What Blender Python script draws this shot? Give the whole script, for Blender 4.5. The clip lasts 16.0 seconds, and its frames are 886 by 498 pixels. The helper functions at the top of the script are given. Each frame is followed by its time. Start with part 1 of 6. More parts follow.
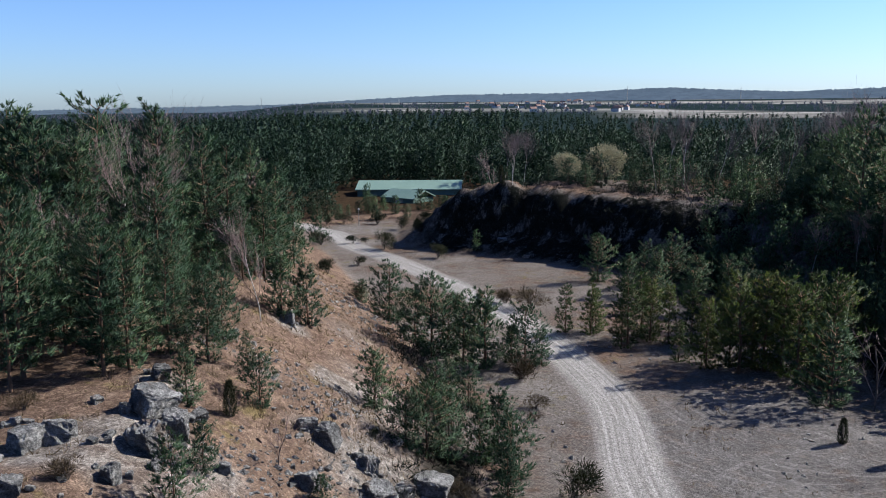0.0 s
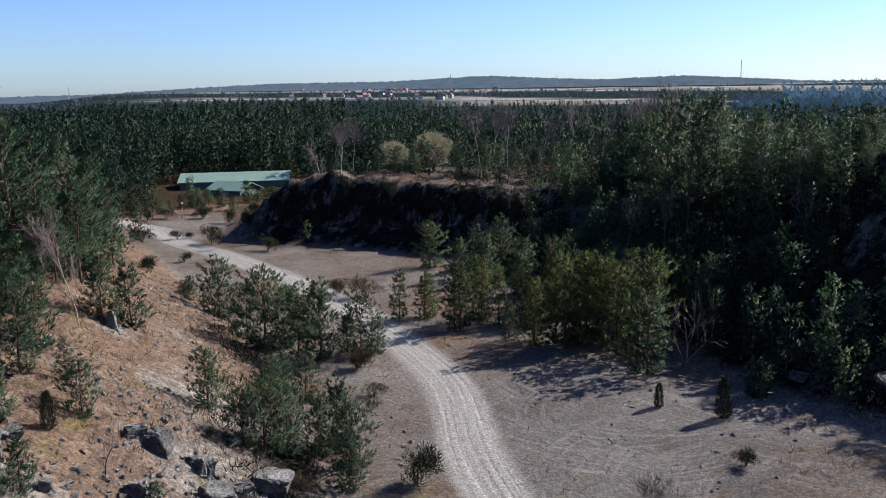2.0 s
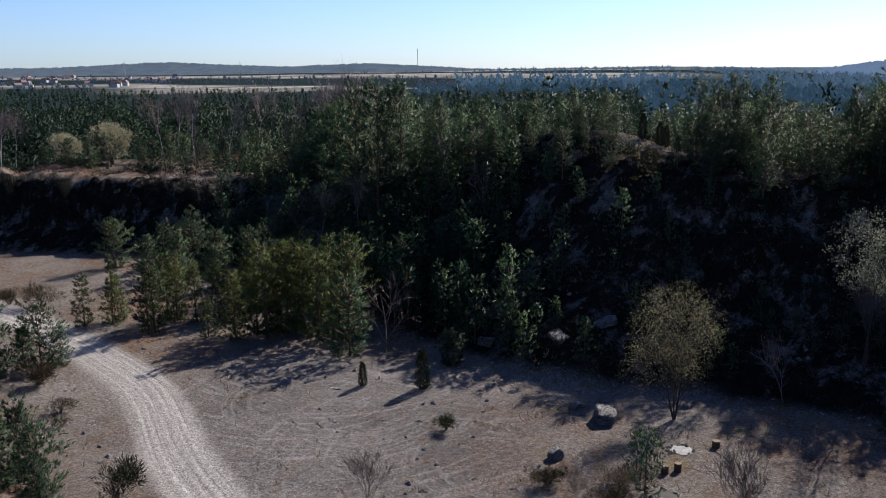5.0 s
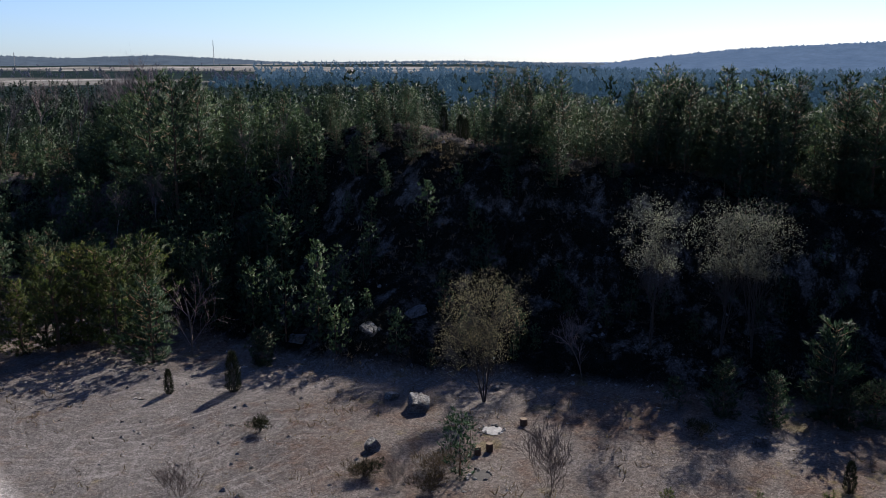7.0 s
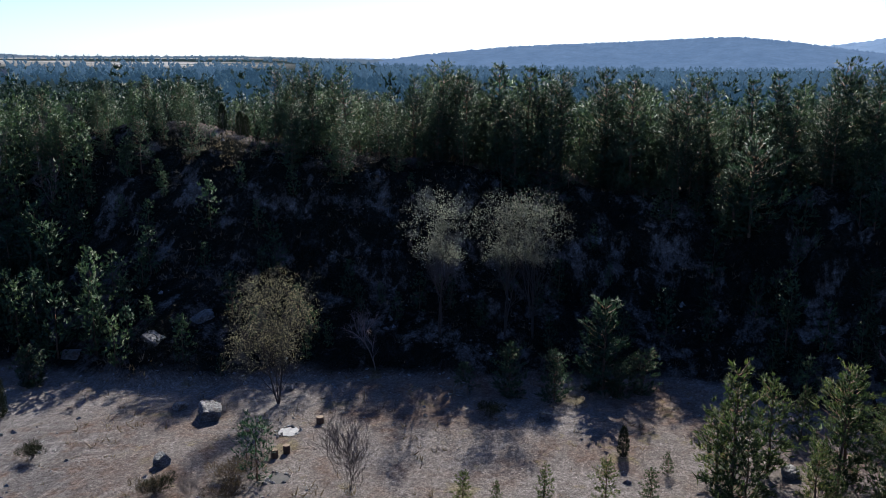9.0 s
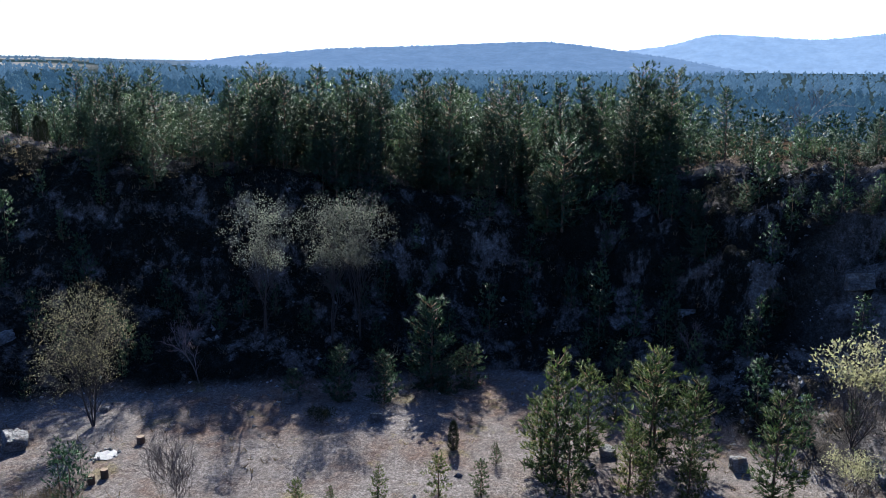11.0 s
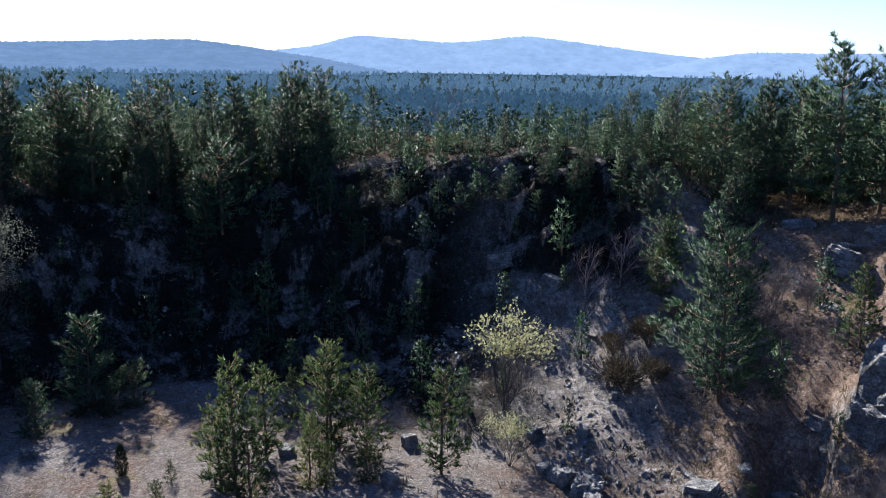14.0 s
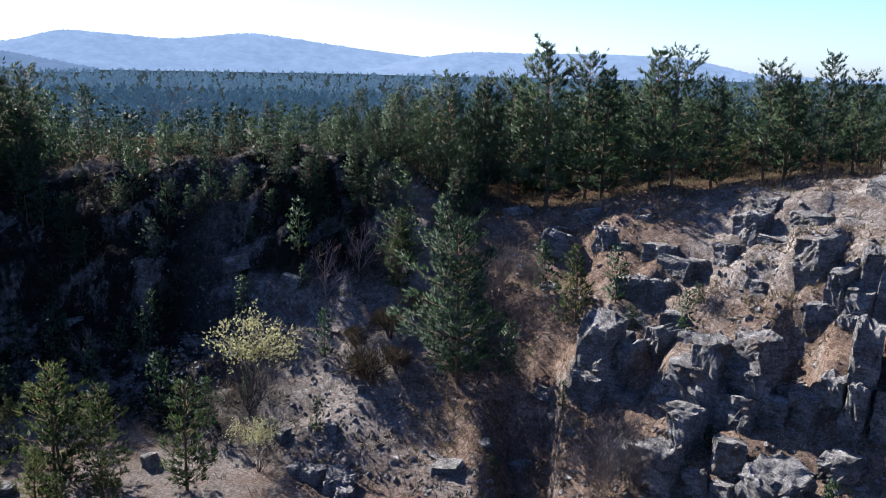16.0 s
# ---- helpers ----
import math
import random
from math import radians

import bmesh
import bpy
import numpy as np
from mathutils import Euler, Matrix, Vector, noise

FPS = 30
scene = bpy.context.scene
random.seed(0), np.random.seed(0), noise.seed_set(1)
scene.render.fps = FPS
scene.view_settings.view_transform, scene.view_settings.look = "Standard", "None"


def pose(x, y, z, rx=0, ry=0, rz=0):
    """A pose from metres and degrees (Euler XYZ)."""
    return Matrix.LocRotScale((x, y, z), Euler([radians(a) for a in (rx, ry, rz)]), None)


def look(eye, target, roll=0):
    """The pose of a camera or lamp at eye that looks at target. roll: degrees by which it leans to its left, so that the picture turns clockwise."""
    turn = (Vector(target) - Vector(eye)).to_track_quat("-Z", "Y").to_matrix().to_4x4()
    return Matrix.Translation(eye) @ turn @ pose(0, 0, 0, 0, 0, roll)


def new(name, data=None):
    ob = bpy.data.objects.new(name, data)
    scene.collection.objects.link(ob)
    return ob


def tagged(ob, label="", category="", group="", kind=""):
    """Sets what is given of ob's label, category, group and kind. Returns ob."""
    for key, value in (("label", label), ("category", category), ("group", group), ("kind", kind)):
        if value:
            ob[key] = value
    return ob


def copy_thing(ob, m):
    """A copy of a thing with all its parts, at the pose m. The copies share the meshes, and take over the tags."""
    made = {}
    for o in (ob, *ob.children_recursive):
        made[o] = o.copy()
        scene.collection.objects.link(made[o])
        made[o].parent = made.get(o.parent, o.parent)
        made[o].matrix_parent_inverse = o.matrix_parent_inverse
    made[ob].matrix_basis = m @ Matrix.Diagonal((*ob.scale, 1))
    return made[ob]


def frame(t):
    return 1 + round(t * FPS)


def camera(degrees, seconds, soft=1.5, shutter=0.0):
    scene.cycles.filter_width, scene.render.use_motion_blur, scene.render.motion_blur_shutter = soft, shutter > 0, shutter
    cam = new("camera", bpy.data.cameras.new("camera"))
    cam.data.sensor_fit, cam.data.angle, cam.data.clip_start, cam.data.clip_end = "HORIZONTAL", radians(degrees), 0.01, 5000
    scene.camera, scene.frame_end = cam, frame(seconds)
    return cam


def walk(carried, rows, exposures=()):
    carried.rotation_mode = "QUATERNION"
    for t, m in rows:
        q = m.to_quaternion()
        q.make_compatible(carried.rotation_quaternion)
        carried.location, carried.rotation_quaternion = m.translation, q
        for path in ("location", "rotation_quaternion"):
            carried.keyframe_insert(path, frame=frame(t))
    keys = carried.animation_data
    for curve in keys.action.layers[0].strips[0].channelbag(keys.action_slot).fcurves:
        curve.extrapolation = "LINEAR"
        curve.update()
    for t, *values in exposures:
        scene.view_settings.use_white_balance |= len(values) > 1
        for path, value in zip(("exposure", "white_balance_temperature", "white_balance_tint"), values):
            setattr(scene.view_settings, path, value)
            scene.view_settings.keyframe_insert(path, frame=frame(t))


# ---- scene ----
cam = camera(55.19, 16.0, soft=0.7)
EYE = 22.0
ROWS = [
    (0.0, 0.170, -9.651, -0.568),
    (0.5, -2.573, -9.870, -0.761),
    (1.0, -5.384, -10.113, -0.867),
    (1.5, -8.166, -10.339, -0.896),
    (2.0, -11.322, -10.540, -0.885),
    (2.5, -15.812, -10.759, -0.947),
    (3.0, -19.181, -10.984, -0.946),
    (3.5, -22.480, -11.167, -0.899),
    (4.0, -25.786, -11.343, -0.868),
    (6.5, -41.590, -12.101, -0.604),
    (7.0, -45.170, -12.232, -0.476),
    (7.5, -48.762, -12.365, -0.387),
    (8.0, -52.432, -12.436, -0.334),
    (8.5, -56.088, -12.514, -0.149),
    (9.0, -59.746, -12.566, -0.107),
    (11.5, -75.193, -12.361, 0.375),
    (12.0, -78.962, -12.351, 0.436),
    (12.5, -82.819, -12.319, 0.493),
    (13.0, -86.710, -12.287, 0.585),
    (13.5, -90.567, -12.259, 0.673),
    (14.0, -94.849, -12.248, 0.790),
    (14.5, -99.394, -12.195, 0.898),
    (15.0, -103.977, -12.151, 0.998),
    (15.5, -108.409, -12.121, 1.013),
    (16.0, -112.850, -12.110, 1.067),
]
walk(cam, [(t, pose(0, 0, EYE, 90 + pitch, 0, yaw) @ pose(0, 0, 0, 0, 0, roll)) for t, yaw, pitch, roll in ROWS], [(0.0, 1.33, 5950.0, 10.0), (4.0, 1.27, 6300.0, 13.0), (7.5, 1.05, 6250.0, 15.0), (9.0, 1.5, 5950.0, 11.0), (11.5, 2.02, 5700.0, 10.0), (13.0, 2.04, 5700.0, 10.0), (16.0, 1.88, 6000.0, 15.0)])

# ---- light ----
SUN_AZ, SUN_EL = 70.0, 36.5
world = bpy.data.worlds.new("sky")
scene.world = world
world.use_nodes = True
wn = world.node_tree.nodes
sky = wn.new("ShaderNodeTexSky")
sky.sky_type = "NISHITA"
sky.sun_disc = False
sky.sun_elevation, sky.sun_rotation = radians(SUN_EL), radians(SUN_AZ)
sky.altitude, sky.air_density, sky.dust_density, sky.ozone_density = 300, 1.0, 0.55, 2.5
wn["Background"].inputs["Strength"].default_value = 0.05
tint = wn.new("ShaderNodeMix")
tint.data_type, tint.blend_type = "RGBA", "MULTIPLY"
tint.inputs[0].default_value, tint.inputs[7].default_value = 1.0, (0.77, 0.94, 1.31, 1)
world.node_tree.links.new(sky.outputs[0], tint.inputs[6])
world.node_tree.links.new(tint.outputs[2], wn["Background"].inputs["Color"])
sun = new("sun", bpy.data.lights.new("sun", "SUN"))
sun.data.energy, sun.data.angle, sun.data.color = 5.0, radians(0.53), (1.0, 0.92, 0.80)
sun.matrix_world = look((math.sin(radians(SUN_AZ)) * 300, math.cos(radians(SUN_AZ)) * 300, 300 * math.tan(radians(SUN_EL))), (0, 0, 0))

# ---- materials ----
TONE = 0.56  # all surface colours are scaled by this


def ramp(nt, fac, stops):
    n = nt.nodes.new("ShaderNodeValToRGB")
    while len(n.color_ramp.elements) < len(stops):
        n.color_ramp.elements.new(0.5)
    for e, (p, c) in zip(n.color_ramp.elements, stops):
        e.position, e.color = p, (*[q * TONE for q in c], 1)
    nt.links.new(fac, n.inputs[0])
    return n.outputs[0]


def noise_tex(nt, vec, scale, detail=4, rough=0.6, dist=0.0):
    n = nt.nodes.new("ShaderNodeTexNoise")
    n.inputs["Scale"].default_value, n.inputs["Detail"].default_value = scale, detail
    n.inputs["Roughness"].default_value, n.inputs["Distortion"].default_value = rough, dist
    if vec is not None:
        nt.links.new(vec, n.inputs["Vector"])
    return n.outputs["Fac"]


def math_node(nt, op, a, b=None, clamp=False):
    n = nt.nodes.new("ShaderNodeMath")
    n.operation, n.use_clamp = op, clamp
    for i, v in enumerate((a, b)):
        if v is None:
            continue
        if isinstance(v, (int, float)):
            n.inputs[i].default_value = v
        else:
            nt.links.new(v, n.inputs[i])
    return n.outputs[0]


def mix(nt, fac, a, b, mode="MIX"):
    n = nt.nodes.new("ShaderNodeMix")
    n.data_type, n.blend_type = "RGBA", mode
    for i, v in ((0, fac), (6, a), (7, b)):
        if isinstance(v, (int, float)):
            n.inputs[i].default_value = v
        elif isinstance(v, tuple):
            n.inputs[i].default_value = (*v, 1)
        else:
            nt.links.new(v, n.inputs[i])
    return n.outputs[2]


def span(nt, v, a, b, lo=0.0, hi=1.0):
    n = nt.nodes.new("ShaderNodeMapRange")
    n.interpolation_type = "SMOOTHSTEP"
    for i, q in ((1, a), (2, b), (3, lo), (4, hi)):
        n.inputs[i].default_value = q
    nt.links.new(v, n.inputs[0])
    return n.outputs[0]


def scaled(nt, vec, s):
    n = nt.nodes.new("ShaderNodeVectorMath")
    n.operation = "MULTIPLY"
    nt.links.new(vec, n.inputs[0])
    n.inputs[1].default_value = s
    return n.outputs[0]


def start(name, rough=0.9):
    m = bpy.data.materials.new(name)
    m.use_nodes = True
    nt = m.node_tree
    bsdf = nt.nodes["Principled BSDF"]
    bsdf.inputs["Roughness"].default_value = rough
    bsdf.inputs["Specular IOR Level"].default_value = 0.25
    geo = nt.nodes.new("ShaderNodeNewGeometry")
    return m, nt, bsdf, geo


def relief(nt, bsdf, h, strength, distance):
    n = nt.nodes.new("ShaderNodeBump")
    n.inputs["Strength"].default_value, n.inputs["Distance"].default_value = strength, distance
    nt.links.new(h, n.inputs["Height"])
    nt.links.new(n.outputs[0], bsdf.inputs["Normal"])


def plain(name, dark, light, size=1.0, rough=0.85, bump=0.3, depth=0.02, metal=0.0):
    """Two tones mixed at two scales with fine relief."""
    m, nt, bsdf, geo = start(name, rough)
    tc = nt.nodes.new("ShaderNodeTexCoord").outputs["Object"]
    a, b = noise_tex(nt, tc, 1.2 / size, 4), noise_tex(nt, tc, 9 / size, 5, 0.7)
    f = math_node(nt, "ADD", math_node(nt, "MULTIPLY", a, 0.55), math_node(nt, "MULTIPLY", b, 0.45))
    oi = nt.nodes.new("ShaderNodeObjectInfo").outputs["Random"]
    f = math_node(nt, "ADD", f, math_node(nt, "MULTIPLY", math_node(nt, "SUBTRACT", oi, 0.5), 0.12))
    nt.links.new(ramp(nt, f, [(0.32, dark), (0.68, light)]), bsdf.inputs["Base Color"])
    bsdf.inputs["Metallic"].default_value = metal
    relief(nt, bsdf, b, bump, depth)
    return m


def leafage(name, dark, mid, light, size=0.35, through_light=0.3, gloss=0.06):
    """Foliage that varies from leaf to leaf, tree to tree and over the wood; part of the light goes through."""
    m, nt, bsdf, geo = start(name, 0.6)
    bsdf.inputs["Specular IOR Level"].default_value = gloss
    isl = geo.outputs["Random Per Island"]
    oi = nt.nodes.new("ShaderNodeObjectInfo").outputs["Random"]
    big = noise_tex(nt, geo.outputs["Position"], size, 3)
    own = nt.nodes.new("ShaderNodeAttribute")
    own.attribute_name = "tree"
    tree = math_node(nt, "ADD", math_node(nt, "MULTIPLY", oi, 0.36), math_node(nt, "MULTIPLY", math_node(nt, "SUBTRACT", own.outputs["Fac"], 0.3), 0.4))
    f = math_node(nt, "ADD", math_node(nt, "MULTIPLY", isl, 0.5), tree)
    f = math_node(nt, "ADD", f, math_node(nt, "MULTIPLY", span(nt, big, 0.3, 0.7), 0.2))
    col = ramp(nt, f, [(0.1, dark), (0.5, mid), (0.95, light)])
    nt.links.new(col, bsdf.inputs["Base Color"])
    tr = nt.nodes.new("ShaderNodeBsdfTranslucent")
    nt.links.new(mix(nt, 1.0, col, (0.95, 1.1, 0.9), "MULTIPLY"), tr.inputs["Color"])
    ms = nt.nodes.new("ShaderNodeMixShader")
    ms.inputs[0].default_value = through_light
    out = nt.nodes["Material Output"]
    nt.links.new(bsdf.outputs[0], ms.inputs[1])
    nt.links.new(tr.outputs[0], ms.inputs[2])
    nt.links.new(ms.outputs[0], out.inputs["Surface"])
    return m


def earth():
    """Quarry ground: gravel floor, pale track with wheel marks, dry grass, scree, rock, needle litter, fields."""
    m, nt, bsdf, geo = start("quarry ground", 1.0)
    bsdf.inputs["Specular IOR Level"].default_value = 0.0
    pos = geo.outputs["Position"]
    at = nt.nodes.new("ShaderNodeAttribute")
    at.attribute_name = "cover"
    sep = nt.nodes.new("ShaderNodeSeparateColor")
    nt.links.new(at.outputs["Color"], sep.inputs[0])
    rock, litter, field = sep.outputs[0], sep.outputs[1], sep.outputs[2]
    at2 = nt.nodes.new("ShaderNodeAttribute")
    at2.attribute_name = "lane"
    lane = nt.nodes.new("ShaderNodeSeparateXYZ")
    nt.links.new(at2.outputs["Vector"], lane.inputs[0])
    across, along, yard = lane.outputs[0], lane.outputs[1], lane.outputs[2]

    wide, mid, fine = noise_tex(nt, pos, 0.09, 4), noise_tex(nt, pos, 0.7, 5, 0.65), noise_tex(nt, pos, 7, 5, 0.75)
    grit = noise_tex(nt, pos, 3.0, 6, 0.85)
    # dry grass and earth of the slopes and verges
    dry = ramp(nt, math_node(nt, "ADD", math_node(nt, "MULTIPLY", mid, 0.35), math_node(nt, "MULTIPLY", grit, 0.65)), [(0.34, (0.058, 0.036, 0.026)), (0.5, (0.165, 0.113, 0.084)), (0.66, (0.38, 0.28, 0.212))])
    stony = ramp(nt, math_node(nt, "ADD", math_node(nt, "MULTIPLY", grit, 0.65), math_node(nt, "MULTIPLY", wide, 0.35)), [(0.3, (0.075, 0.063, 0.056)), (0.5, (0.17, 0.148, 0.132)), (0.7, (0.36, 0.335, 0.31))])
    flat = mix(nt, span(nt, math_node(nt, "ADD", math_node(nt, "MULTIPLY", wide, 0.6), math_node(nt, "MULTIPLY", mid, 0.4)), 0.36, 0.54), dry, stony)
    flat = mix(nt, math_node(nt, "MULTIPLY", at.outputs["Alpha"], span(nt, mid, 0.25, 0.5, 0.6, 1.0)), flat, dry)
    yellow = span(nt, noise_tex(nt, pos, 0.33, 4, 0.7), 0.58, 0.68, 0.0, 0.55)
    flat = mix(nt, yellow, flat, (0.10, 0.083, 0.03))
    # wheel marks: lengthwise streaks on the track, arcs where vehicles have turned
    comb = nt.nodes.new("ShaderNodeCombineXYZ")
    nt.links.new(math_node(nt, "MULTIPLY", across, 3.2), comb.inputs[0])
    nt.links.new(math_node(nt, "MULTIPLY", along, 0.045), comb.inputs[1])
    streak = noise_tex(nt, comb.outputs[0], 1.0, 3, 0.6, 0.3)
    gravel = ramp(nt, math_node(nt, "ADD", math_node(nt, "MULTIPLY", streak, 0.7), math_node(nt, "MULTIPLY", fine, 0.3)), [(0.3, (0.2, 0.184, 0.17)), (0.46, (0.33, 0.31, 0.29)), (0.64, (0.5, 0.48, 0.455))])
    pale_lines, dark_lines = None, None
    for n, (cx, cy, k) in enumerate(((27, 61, 2.1), (29, 36, 2.4), (22.5, 52, 2.8), (60, 70, 1.8))):
        d = nt.nodes.new("ShaderNodeVectorMath")
        d.operation = "DISTANCE"
        nt.links.new(scaled(nt, pos, (1, 1, 0)), d.inputs[0])
        d.inputs[1].default_value = (cx, cy, 0)
        c2 = nt.nodes.new("ShaderNodeCombineXYZ")
        nt.links.new(math_node(nt, "MULTIPLY", d.outputs["Value"], k), c2.inputs[0])
        nt.links.new(math_node(nt, "MULTIPLY", noise_tex(nt, pos, 0.05, 1), 4.0 + n), c2.inputs[1])
        line = noise_tex(nt, c2.outputs[0], 1.0, 1, 0.5)
        shift = nt.nodes.new("ShaderNodeVectorMath")
        nt.links.new(scaled(nt, pos, (1, 1, 0)), shift.inputs[0])
        shift.inputs[1].default_value = (n * 37.0, n * 11.0, 0)
        where = span(nt, noise_tex(nt, shift.outputs[0], 0.16, 2), 0.42, 0.6)
        p = math_node(nt, "MULTIPLY", where, span(nt, line, 0.54, 0.66))
        q = math_node(nt, "MULTIPLY", where, span(nt, line, 0.46, 0.36))
        pale_lines = p if n == 0 else math_node(nt, "MAXIMUM", pale_lines, p)
        dark_lines = q if n == 0 else math_node(nt, "MAXIMUM", dark_lines, q)
    turned = ramp(nt, math_node(nt, "ADD", math_node(nt, "MULTIPLY", wide, 0.5), math_node(nt, "MULTIPLY", grit, 0.5)), [(0.35, (0.10, 0.092, 0.088)), (0.5, (0.16, 0.148, 0.141)), (0.65, (0.24, 0.226, 0.216))])
    turned = mix(nt, math_node(nt, "MULTIPLY", dark_lines, 0.26), turned, (0.055, 0.05, 0.049))
    turned = mix(nt, math_node(nt, "MULTIPLY", pale_lines, 0.2), turned, (0.27, 0.255, 0.243))
    base = mix(nt, math_node(nt, "MULTIPLY", math_node(nt, "MINIMUM", yard, 1.0), span(nt, mid, 0.2, 0.55), True), flat, turned)
    edge = math_node(nt, "ADD", math_node(nt, "ABSOLUTE", across), math_node(nt, "MULTIPLY", math_node(nt, "SUBTRACT", streak, 0.5), 1.6))
    base = mix(nt, span(nt, edge, 1.35, 2.6, 1.0, 0.0), base, gravel)
    # scree and bare rock
    stone = ramp(nt, math_node(nt, "ADD", math_node(nt, "MULTIPLY", grit, 0.7), math_node(nt, "MULTIPLY", mid, 0.3)), [(0.36, (0.075, 0.062, 0.053)), (0.5, (0.21, 0.184, 0.163)), (0.64, (0.46, 0.425, 0.39))])
    up = nt.nodes.new("ShaderNodeSeparateXYZ")
    nt.links.new(geo.outputs["Normal"], up.inputs[0])
    sheer = span(nt, up.outputs[2], 0.38, 0.58, 1.0, 0.0)
    base = mix(nt, math_node(nt, "MAXIMUM", math_node(nt, "MULTIPLY", rock, span(nt, mid, 0.3, 0.5, 0.35, 1.0), True), math_node(nt, "MULTIPLY", sheer, span(nt, mid, 0.4, 0.6, 0.15, 0.9))), base, stone)
    duff = ramp(nt, math_node(nt, "ADD", math_node(nt, "MULTIPLY", mid, 0.5), math_node(nt, "MULTIPLY", fine, 0.5)), [(0.35, (0.0264, 0.0198, 0.0132)), (0.65, (0.0792, 0.0528, 0.033))])
    base = mix(nt, litter, base, duff)
    # Near-black tone paints shade onto the quarry faces turned from the sun.
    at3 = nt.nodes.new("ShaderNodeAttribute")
    at3.attribute_name = "face_shade"
    shade_tone = ramp(nt, math_node(nt, "ADD", math_node(nt, "MULTIPLY", mid, 0.5), math_node(nt, "MULTIPLY", grit, 0.5)), [(0.38, (0.007, 0.008, 0.007)), (0.54, (0.016, 0.017, 0.014)), (0.68, (0.06, 0.058, 0.054))])
    base = mix(nt, math_node(nt, "MULTIPLY", at3.outputs["Fac"], span(nt, noise_tex(nt, scaled(nt, pos, (1, 1, 0.45)), 0.4, 6, 0.75), 0.5, 0.62, 1.0, 0.45), True), base, shade_tone)
    # Distant ground painted dark blue-green for haze and forest shade.
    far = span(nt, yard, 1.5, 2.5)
    haze_shade = ramp(nt, noise_tex(nt, pos, 0.02, 5), [(0.35, (0.014, 0.026, 0.028)), (0.65, (0.03, 0.046, 0.048))])
    base = mix(nt, far, base, haze_shade)
    meadow = ramp(nt, noise_tex(nt, scaled(nt, pos, (0.0015, 0.009, 0)), 1.0, 4), [(0.35, (0.12, 0.125, 0.115)), (0.48, (0.25, 0.24, 0.22)), (0.6, (0.45, 0.435, 0.41))])
    base = mix(nt, field, base, meadow)
    # single stones and crumbs of earth
    for size, lo, hi in ((9.0, 0.8, 1.2), (22.0, 0.75, 1.25)):
        vor = nt.nodes.new("ShaderNodeTexVoronoi")
        vor.inputs["Scale"].default_value = size
        nt.links.new(pos, vor.inputs["Vector"])
        one = nt.nodes.new("ShaderNodeSeparateColor")
        nt.links.new(vor.outputs["Color"], one.inputs[0])
        shade = span(nt, one.outputs[0], 0.1, 0.95, lo, hi)
        grey = nt.nodes.new("ShaderNodeCombineColor")
        for k in range(3):
            nt.links.new(shade, grey.inputs[k])
        base = mix(nt, 1.0, base, grey.outputs[0], "MULTIPLY")
        pebble = one.outputs[1] if size < 10 else pebble
    nt.links.new(base, bsdf.inputs["Base Color"])
    h = math_node(nt, "ADD", math_node(nt, "MULTIPLY", grit, 0.6), math_node(nt, "MULTIPLY", pebble, 0.25))
    clod = noise_tex(nt, pos, 1.7, 7, 0.8)
    relief(nt, bsdf, math_node(nt, "ADD", h, math_node(nt, "MULTIPLY", clod, 0.8)), 0.75, 0.14)
    return m


def limestone():
    m, nt, bsdf, geo = start("limestone", 0.9)
    tc = nt.nodes.new("ShaderNodeTexCoord").outputs["Object"]
    pos = geo.outputs["Position"]
    a, b, c = noise_tex(nt, pos, 0.8, 4), noise_tex(nt, pos, 7, 8, 0.85), noise_tex(nt, scaled(nt, pos, (1, 1, 4)), 1.6, 5, 0.7, 0.6)
    f = math_node(nt, "ADD", math_node(nt, "MULTIPLY", a, 0.25), math_node(nt, "MULTIPLY", b, 0.5))
    f = math_node(nt, "ADD", f, math_node(nt, "MULTIPLY", c, 0.25))
    col = ramp(nt, f, [(0.395, (0.055, 0.057, 0.06)), (0.485, (0.23, 0.228, 0.225)), (0.595, (0.7, 0.685, 0.66))])
    col = mix(nt, span(nt, noise_tex(nt, pos, 0.5, 5, 0.7), 0.56, 0.66, 0.0, 0.75), col, (0.13, 0.088, 0.06))
    nt.links.new(col, bsdf.inputs["Base Color"])
    relief(nt, bsdf, math_node(nt, "ADD", b, c), 1.0, 0.35)
    return m


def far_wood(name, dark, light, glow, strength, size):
    """A wooded ridge kilometres off; its haze is painted as bluish base colour and surface glow."""
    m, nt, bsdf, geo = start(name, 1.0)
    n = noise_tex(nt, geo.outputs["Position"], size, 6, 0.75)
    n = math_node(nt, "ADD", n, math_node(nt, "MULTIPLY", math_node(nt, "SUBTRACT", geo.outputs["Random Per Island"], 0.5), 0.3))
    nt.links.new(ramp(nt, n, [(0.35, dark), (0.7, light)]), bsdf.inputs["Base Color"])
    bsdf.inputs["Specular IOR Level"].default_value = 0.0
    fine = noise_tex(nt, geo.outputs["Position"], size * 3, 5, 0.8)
    haze_glow = ramp(nt, math_node(nt, "ADD", math_node(nt, "MULTIPLY", n, 0.4), math_node(nt, "MULTIPLY", fine, 0.6)), [(0.36, tuple(0.8 * q / TONE for q in glow)), (0.64, tuple(1.16 * q / TONE for q in glow))])
    nt.links.new(haze_glow, bsdf.inputs["Emission Color"])
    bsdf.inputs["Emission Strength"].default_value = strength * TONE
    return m


